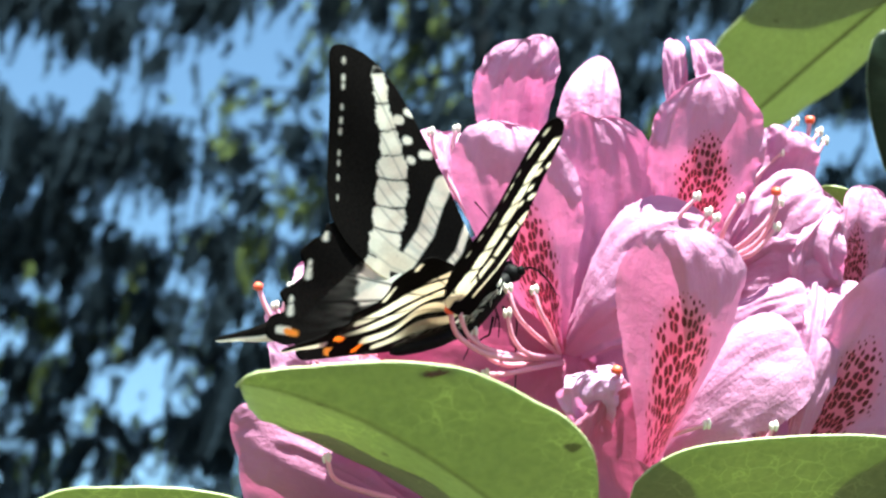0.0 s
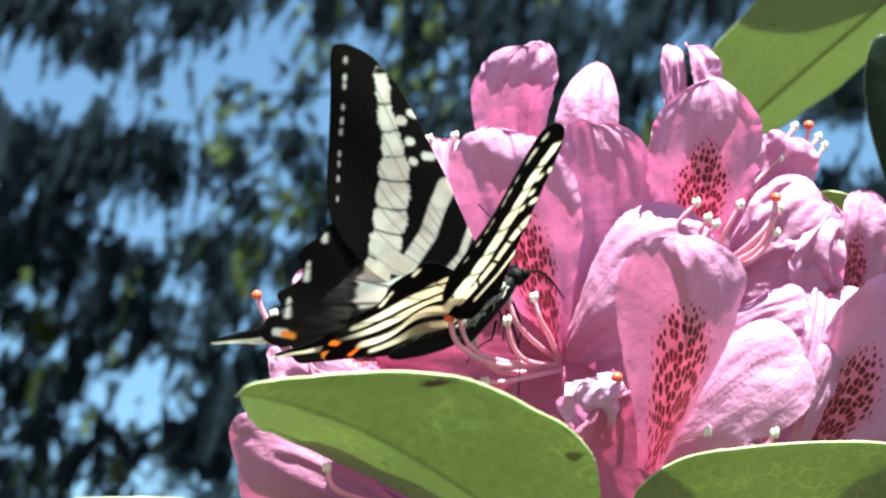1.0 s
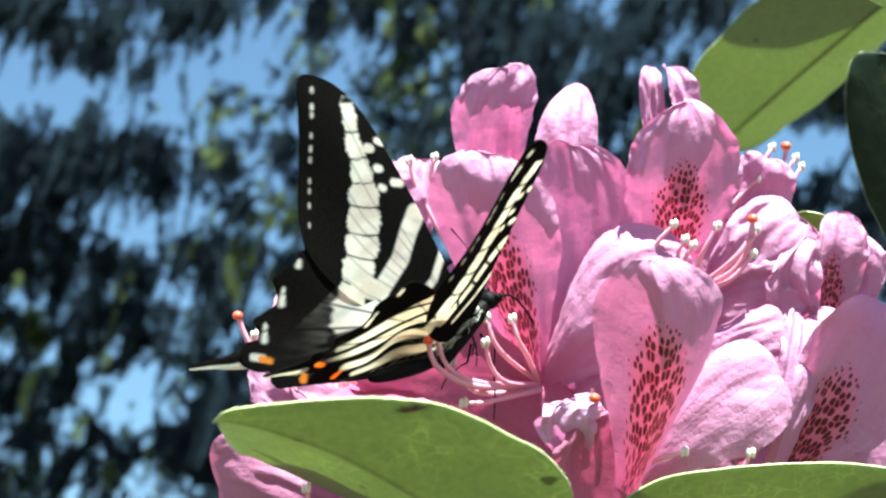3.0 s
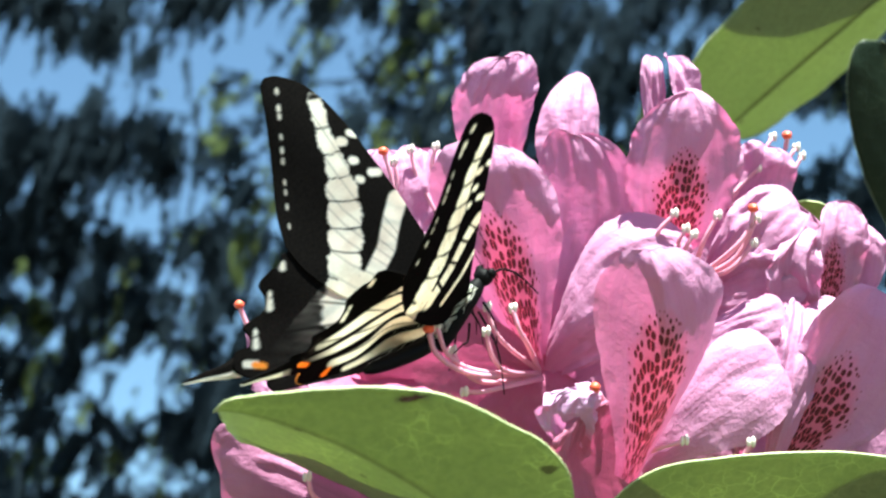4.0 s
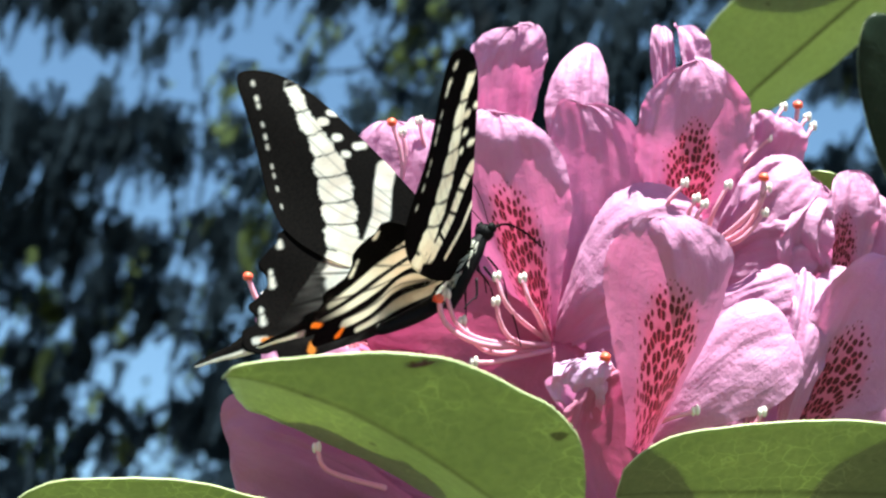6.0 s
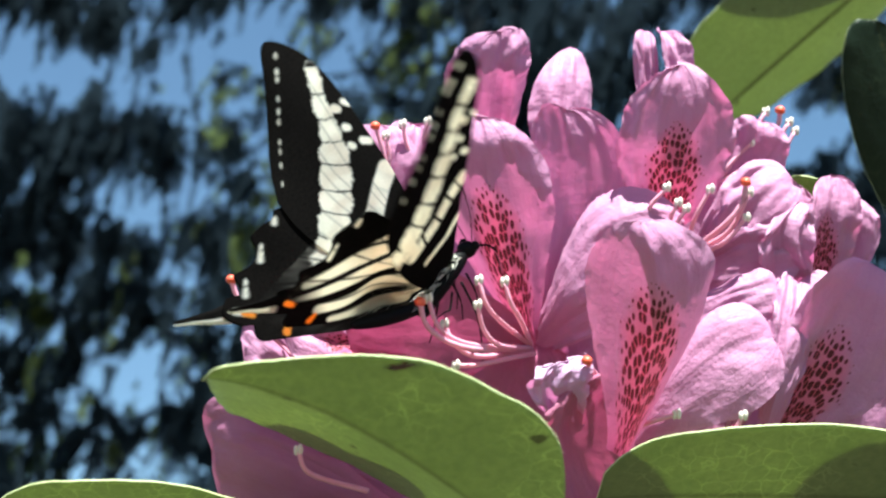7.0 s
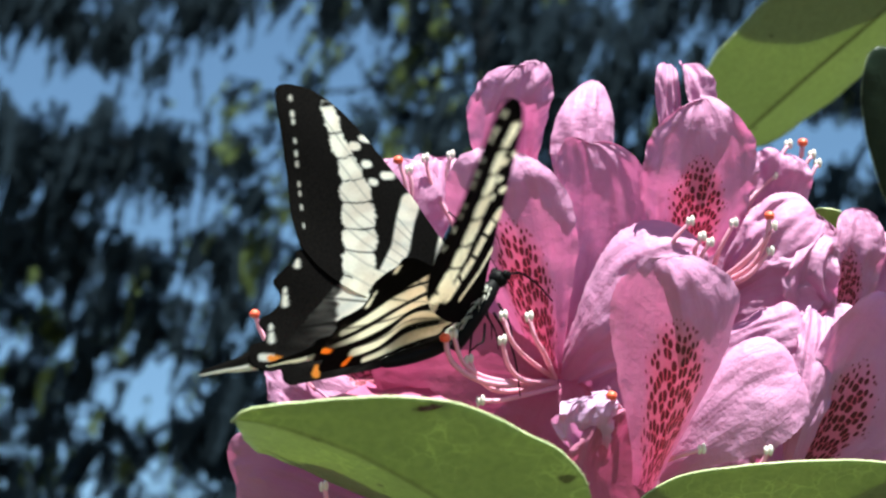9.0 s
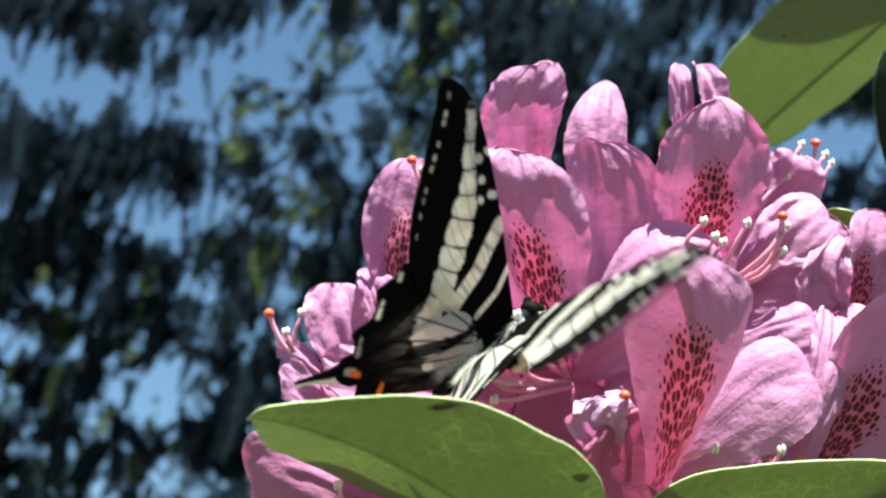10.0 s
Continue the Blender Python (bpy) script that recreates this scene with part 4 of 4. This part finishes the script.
def hindwing_scales(p, under):
    r = ragged(p, 1.0)
    pale = np.zeros(len(p))
    orange = np.zeros(len(p))
    tan = np.zeros(len(p))
    lun = [((-23.6, 26.8), (-21.4, 28.6)), ((-30.8, 24.4), (-28.6, 26.2)), ((-16.4, 29.8), (-15.6, 30.3))]
    for a, b in lun:
        pale = np.maximum(pale, stripe(p, [a, b], 0.62, 0.4))
    pale = np.maximum(pale, stripe(p, [(-34.6, 23.8), (-33.4, 22.4)], 0.7, 0.7))
    orange = np.maximum(orange, stripe(p, [(-33.6, 22.4), (-32.6, 21.0)], 0.65, 0.6))
    orange = np.maximum(orange, stripe(p, [(-30.2, 14.2), (-29.0, 14.8)], 0.8, 0.5))
    streak = np.array([noise.noise(Vector((math.atan2(y, -x - 2) * 24, math.hypot(x, y) * 0.25, 0))) for x, y in p])
    d0, _ = near_line(p, [(-7, 13), (-12.5, 17.2), (-16, 15.5)])
    base = np.clip((4.5 + 1.2 * streak - d0) / 0.8, 0, 1)
    dust = 0.16 * np.exp(-np.clip(d0 - 3.5, 0, 99) / 3.2) * np.clip(0.8 + 1.6 * streak, 0, 1.6) * (p[:, 1] < 22)
    fur = stripe(p, [(-4, 4.5), (-11, 8), (-19, 10.5)], 1.8, 1.2) * 0.6
    pale = np.maximum(pale, np.maximum(np.maximum(base, fur), dust))
    if not under:
        for q, w in (([(-4, 6.5), (-13, 11), (-21, 15)], (0.5, 1.4)), ([(-6, 2.6), (-15, 5.5), (-23, 9.5)], (0.4, 1.1))):
            pale = pale * (1 - 0.9 * stripe(p, q, *w))
    veins = [[(-4, 3), (-15, 29)], [(-4, 3), (-14, 17), (-22, 28)], [(-5, 3), (-16, 14), (-30, 26)], [(-6, 3), (-20, 12), (-35, 22)], [(-6, 2), (-20, 8), (-31, 15)]]
    if under:
        pale *= soft(np.abs(p[:, 1] - 27) - 3.0) * 0 + (p[:, 1] + 0.25 * p[:, 0] > 20)
        pale = np.maximum(pale, stripe(p, [(-9, 19.4), (-19, 21.2), (-29, 24)], 2.6, 1.1))
        pale = np.maximum(pale, stripe(p, [(-4, 10.6), (-16, 15.8), (-27, 20.3), (-33, 23)], 2.7, 1.0))
        pale = np.maximum(pale, stripe(p, [(-6, 4.6), (-20, 11.0), (-28, 15.8)], 1.6, 1.2))
        pale = np.maximum(pale, stripe(p, [(-9, 1.8), (-19, 6.2), (-26, 11.0)], 1.3, 0.9) * 0.9)
        pale = np.maximum(pale, stripe(p, [(-6, 2.0), (-14, 3.4), (-20, 6.4)], 0.9, 0.6))
        tan = np.maximum(stripe(p, [(2, 17.5), (-11, 20.3)], 2.5, 2.0), stripe(p, [(2, 7), (-9, 12.4)], 2.4, 2.0)) * 0.9
        pale *= np.clip((p[:, 0] + 33) / 7, 0, 1)
        tan = np.maximum(tan, pale * np.clip((p[:, 0] + 21) / 8, 0, 0.85))
        for q, w in (([(4.5, 11), (-6.7, 14.3), (-18.5, 18.7), (-32, 23.2)], 1.0), ([(3.4, 2.6), (-10.5, 9.2), (-22, 15), (-32, 20.5)], 0.95), ([(-9, 3.8), (-24, 11.2)], 0.75), ([(-2, 16.2), (-14, 22), (-26, 26)], 0.6)):
            k = stripe(p, q, w, w * 0.6)
            pale, tan = pale * (1 - k), tan * (1 - k)
    for vein in veins:
        k = 0.85 * stripe(p, vein, 0.22, 0.22)
        pale, tan = pale * (1 - k), tan * (1 - k)
    return pale, tan, orange


def wing(name, flat, nu, nv, scales, side, parent, camber, label):
    """Two sheets a hair apart, joined round the edge, each with its own scales."""
    s, x = flat[:, 1], flat[:, 0]
    z = camber(x, s)
    verts, masks = [], []
    for k, under in ((0.12, False), (-0.12, True)):
        verts.append(np.stack([x, side * s, z + k], 1))
        pale, tan, orange = scales(flat, under)
        if side < 0 and not under:  # the cream of the lower face shows through
            pale = np.maximum(pale, 0.9 * scales(flat, True)[0])
        masks.append(np.stack([pale, tan, orange, np.ones(len(flat))], 1))
    n = len(flat)
    f = grid_faces(nu, nv)
    rim = [j * nu for j in range(nv)] + [(nv - 1) * nu + i for i in range(1, nu)] + [j * nu + nu - 1 for j in range(nv - 2, -1, -1)]
    faces = f + [tuple(i + n for i in q[::-1]) for q in f]
    faces += [(a, b, b + n, a + n) for a, b in zip(rim, rim[1:])]
    ob = mesh_part(name, np.concatenate(verts), faces, WING, parent, label=label)
    at = ob.data.attributes.new("scales", "FLOAT_COLOR", "POINT")
    at.data.foreach_set("color", np.concatenate(masks).ravel())
    return ob


BODY = [
    (0, (8.1, 319.3, -13.1), (23.1, -41.4, 31.6), 63.0, 61.7, 63.0, 64.7),
    (0.5, (8.4, 318.6, -12.3), (25.6, -40.9, 27.8), 61.4, 60.4, 61.4, 63.4),
    (1, (8.7, 316.0, -12.2), (24.5, -40.9, 28.6), 62.7, 61.4, 62.7, 64.4),
    (1.5, (8.6, 314.3, -12.6), (25.2, -39.9, 28.3), 63.8, 61.8, 63.8, 64.8),
    (2, (8.5, 315.0, -13.1), (25.6, -41.3, 28.7), 61.8, 61.4, 61.8, 64.4),
    (2.5, (7.5, 314.8, -12.8), (24.5, -41.1, 31.2), 64.0, 62.5, 64.0, 65.5),
    (2.7, (8.4, 315.8, -12.6), (22.4, -40.8, 34.1), 62.4, 61.4, 62.4, 64.4),
    (3.8, (5.8, 314.6, -12.3), (15.0, -44.6, 32.9), 58.6, 59.5, 58.6, 62.5),
    (4, (7.3, 314.0, -10.8), (15.2, -47.1, 32.5), 60.9, 61.0, 60.9, 64.0),
    (4.5, (8.8, 316.5, -10.9), (15.0, -43.7, 37.5), 62.1, 61.4, 62.1, 64.4),
    (4.8, (7.7, 317.8, -10.2), (14.0, -49.5, 48.2), 66.6, 65.7, 66.6, 68.7),
    (5, (5.0, 318.9, -8.6), (18.9, -56.6, 44.3), 58.6, 58.5, 58.6, 56.5),
    (5.2, (6.6, 317.2, -8.0), (13.3, -58.5, 39.0), 56.5, 57.7, 56.5, 55.7),
    (6.3, (6.7, 316.2, -9.0), (5.3, -44.1, 37.6), 55.6, 58.6, 55.6, 61.6),
    (6.5, (6.7, 315.1, -11.4), (10.9, -30.1, 42.0), 66.2, 62.3, 66.2, 65.3),
    (6.8, (8.0, 318.3, -11.8), (3.7, -33.3, 45.7), 62.3, 62.8, 62.3, 65.8),
    (7, (5.7, 321.3, -10.2), (9.3, -41.5, 39.3), 61.7, 64.0, 61.7, 67.0),
    (7.3, (7.1, 320.6, -11.0), (4.5, -34.4, 50.3), 66.7, 65.5, 66.7, 68.5),
    (7.5, (5.5, 319.2, -9.7), (4.5, -44.6, 42.8), 61.5, 62.7, 61.5, 65.7),
    (7.8, (3.3, 317.0, -11.1), (4.2, -41.0, 39.1), 57.9, 58.4, 57.9, 61.4),
    (8, (5.5, 317.2, -11.3), (5.4, -34.1, 43.1), 62.8, 64.1, 62.8, 67.1),
    (8.5, (7.7, 317.0, -11.2), (2.2, -33.1, 37.8), 63.9, 65.6, 63.9, 68.6),
    (8.8, (8.6, 317.0, -11.3), (9.7, -41.0, 37.2), 63.3, 62.3, 63.3, 65.3),
    (9, (7.2, 316.2, -9.3), (8.5, -44.1, 37.6), 58.4, 57.4, 58.4, 60.4),
    (9.3, (5.0, 318.1, -9.5), (6.7, -50.3, 41.3), 59.4, 59.3, 59.4, 62.3),
    (9.5, (5.2, 321.1, -9.4), (6.1, -44.5, 39.7), 61.1, 59.7, 61.1, 62.7),
    (9.7, (10.7, 318.7, -11.3), (9.6, -37.6, 42.4), 66.2, 65.5, 66.2, 68.5),
    (9.8, (13.0, 318.8, -9.9), (22.7, -38.2, 37.2), 64.1, 66.5, 64.1, 73.5),
    (9.9, (9.5, 315.2, -12.7), (37.8, -39.0, 38.4), 64.9, 65.9, 64.9, 67.0),
    (10, (9.9, 317.0, -14.7), (39.6, -39.8, 38.9), 68.1, 54.5, 68.1, 64.0),
]
butterfly = tagged(new("butterfly"), "black and cream swallowtail butterfly feeding with raised wings", "butterfly")
butterfly.matrix_world = plan(*BODY[0][1])

FW = panel([(4, 0), (7.7, 14.2), (10.1, 22.6), (12.6, 33.3), (14.1, 41.7), (13.8, 48.7), (11.6, 53.4), (9.4, 55.2)],
           [(-4, 0), (-9, 8), (-13, 18), (-14, 26), (-13, 31.8)],
           [(9.4, 55.2), (7.2, 54.3), (1.9, 48.3), (-3.6, 42.4), (-9.2, 36.9), (-13, 31.8)], 96, 150)
HW = panel([(-1, 0), (-3, 8), (-7, 20), (-12, 29.5), (-14.5, 31.6)],
           [(-9, 0.3), (-15, 2.0), (-21, 5.6), (-27, 10.3), (-31.5, 14.5)],
           [(-14.5, 31.6), (-16.2, 30.6), (-18.2, 31.2), (-21.6, 31.2), (-22.6, 29.0), (-24.2, 27.6), (-26.6, 27.8), (-29.6, 28.4), (-30.4, 26.2), (-31.8, 25.4), (-34.2, 26.6), (-37.0, 24.6), (-35.8, 21.2), (-34.0, 19.6), (-35.2, 18.0), (-34.6, 16.0), (-31.5, 14.5)], 140, 90)
wings = []
for side in (1, -1):
    fw = wing("forewing", FW, 96, 150, forewing_scales, side, butterfly, lambda x, s: 0.012 * s * np.sin(x * 0.25) - 0.0005 * s * s + 1.6, "black forewing with cream bands")
    hw = wing("hindwing", HW, 140, 90, hindwing_scales, side, butterfly, lambda x, s: 0.012 * s * np.sin(x * 0.3) - 0.0005 * s * s + 1.0 + 2.2 * np.exp(-((s - 8.5) / 6) ** 2 - ((x + 13) / 7) ** 2), "black tailed hindwing with cream base")
    # the tail
    path = spline([(-34.0, 23.6), (-38, 25.8), (-41, 28.0), (-44.6, 30.4)], 16)
    rows = (-1.0, -0.4, -0.15, 0.4, 1.0)
    tv, tc = [], []
    for i, (x, s) in enumerate(path):
        w = 0.5 + 1.9 * (1 - i / 15) ** 1.6 if i < 15 else 0.25
        for k in (0.12, -0.12):
            for q in rows:
                tv.append((x + q * w * 0.54, side * (s + q * w * 0.84), -0.0005 * s * s + 1.0 + k))
                tc += [0.95 if q < -0.3 and i > 1 else 0.0, 0, 0, 1]
    tf = []
    for i in range(15):
        o = i * 10
        for q in range(4):
            tf += [(o + q, o + q + 1, o + q + 11, o + q + 10), (o + q + 5, o + q + 15, o + q + 16, o + q + 6)]
        tf += [(o, o + 10, o + 15, o + 5), (o + 4, o + 9, o + 19, o + 14)]
    tail = mesh_part("tail", tv, tf, WING, hw, label="slender black tail with pale edge")
    at = tail.data.attributes.new("scales", "FLOAT_COLOR", "POINT")
    at.data.foreach_set("color", tc)
    wings += [fw, hw]

v, f = tube([(8, 0, 1.5), (5, 0, 1.4), (0, 0, 1.0), (-5, 0, 0.2), (-8, 0, -0.3)], [1.1, 1.9, 2.1, 1.8, 1.3], 16)
mesh_part("thorax", v, f, CHITIN, butterfly)
v, f = tube([(-7, 0, 1.2), (-12, 0, 3.8), (-17, 0, 7.0), (-21, 0, 9.8), (-22.5, 0, 10.8)], [1.4, 1.6, 1.5, 1.1, 0.4], 14)
mesh_part("abdomen", v, f, CHITIN, butterfly)
v, f = knob((8.9, 0, 1.5), 1.8, (1, 1.15, 1), 2, 0.1, 16, 11)
mesh_part("head", v, f, CHITIN, butterfly)
for side in (1, -1):
    v, f = knob((10.0, side * 1.6, 1.8), 1.0, (1, 0.8, 1.1), 4, 0.02, 14, 9)
    mesh_part("eye", v, f, CHITIN, butterfly)
    v, f = tube([(10.5, side * 0.8, 2.6), (11.5, side * 2.6, 8), (11.5, side * 4.2, 13), (11, side * 5.5, 17)], [0.1, 0.075, 0.075, 0.2], 6)
    mesh_part("antenna", v, f, CHITIN, butterfly)
    for x0, knee, foot in (((5, -1), (4, 3, -4), (1, 3.5, -9)), ((3, -1.5), (1, 4, -7), (-5, 6, -16)), ((0, -1.5), (-3, 2.5, -3), (-7, 2.5, -2))) if side < 0 else (((5, -1), (4, 2.5, -4), (2, 3, -9)), ((3, -1.5), (4, 3, -6), (2, 3, -12)), ((0, -1.5), (-2, 3, -5), (-7, 4, -10))):
        v, f = tube([(x0[0], side * 1.5, x0[1]), (knee[0], side * knee[1], knee[2]), ((knee[0] + foot[0]) / 2 + 0.6, side * (knee[1] + foot[1]) / 2, (knee[2] + foot[2]) / 2), (foot[0], side * foot[1], foot[2])], [0.3, 0.22, 0.16, 0.12], 6)
        mesh_part("leg", v, f, CHITIN, butterfly)
v, f = tube([(10.8, 0, 0.6), (14, 0, -2), (16, 0, -7), (17, 0, -13)], [0.3, 0.25, 0.22, 0.16], 6)
mesh_part("proboscis", v, f, CHITIN, butterfly)
# fur: fine hairs on the back and along the inner fold of the hindwings
def hairs(name, parent, count, root, along, long, mat, label, seed, w=0.09):
    rng = random.Random(seed)
    hv, hf = [], []
    for _ in range(count):
        p, n = root(rng)
        d = unit(np.array(along) * rng.uniform(0.7, 1.3) + np.array(n) * rng.uniform(0.25, 0.9) + np.array([rng.gauss(0, 0.2) for _ in range(3)]))
        q = unit(np.cross(d, (rng.gauss(0, 1), rng.gauss(0, 1), 1)))
        k, h = len(hv), rng.uniform(*long)
        bend = np.array((-0.25, 0, -0.1)) * h
        hv += [p - q * w, p + q * w, p + d * h * 0.55 + q * w * 0.7, p + d * h * 0.55 - q * w * 0.7, p + d * h + bend]
        hf += [(k, k + 1, k + 2, k + 3), (k + 3, k + 2, k + 4)]
    mesh_part(name, hv, hf, mat, parent, label=label)


def back_root(rng):
    x, a = rng.uniform(-9, 6), rng.uniform(-0.9, 0.9)
    rad = 2.2 if -3 < x < 6 else 1.5
    return np.array((x, rad * math.sin(a), 1.0 + rad * math.cos(a))), (0, math.sin(a), math.cos(a))


hairs("fur", butterfly, 320, back_root, (-0.9, 0, 0), (1.2, 2.8), FUR, "long pale hairs on the back", 12)
for side, hw in ((1, wings[1]), (-1, wings[3])):
    def fold_root(rng, side=side):
        q = rng.random()
        x, s = -5 - 13 * q, 3.2 + 4.5 * q + rng.gauss(0, 1.0)
        s = max(s, 0.5)
        return np.array((x, side * s, 1.5 + 2.2 * math.exp(-((s - 8.5) / 6) ** 2 - ((x + 13) / 7) ** 2))), (0, side * 0.1, 0.3)
    hairs("fringe", hw, 800, fold_root, (-0.8, side * 0.3, 0.02), (1.2, 2.8), FUR, "silky white hairs along the fold", 20 + side, 0.03)


def flutter(t):
    """The quick shiver of the feeding wings between 6.2 and 9.2 s, as a share of its full swing."""
    return math.sin(2 * math.pi * 8 * t) * min(1.0, max(0.0, (t - 6.2) / 0.3), max(0.0, (9.2 - t) / 0.3))


def motions():
    walk(butterfly, [(t, LEAN @ pose(p[0] * MM, p[1] * MM, p[2] * MM, *r)) for t, p, r, *_ in BODY])
    keyed = [row[0] for row in BODY]
    times = sorted({round(t * FPS) for t in keyed} | set(range(int(6.2 * FPS), int(9.2 * FPS) + 1)))
    for ob, side, column, swing, raised in zip(wings, (1, 1, -1, -1), (3, 5, 4, 6), (1.6, 0.9, 3.2, 1.4), (0, 0, 0, 1)):
        angles = [row[column] for row in BODY]
        walk(ob, [(n / FPS, pose(0, side * 2 * MM, 2 * MM, side * (np.interp(n / FPS, keyed, angles) + swing * flutter(n / FPS))) @ pose(0, 0, 0, 0, raised * np.interp(n / FPS, (9.6, 9.9), (15, 4)))) for n in times])


motions()
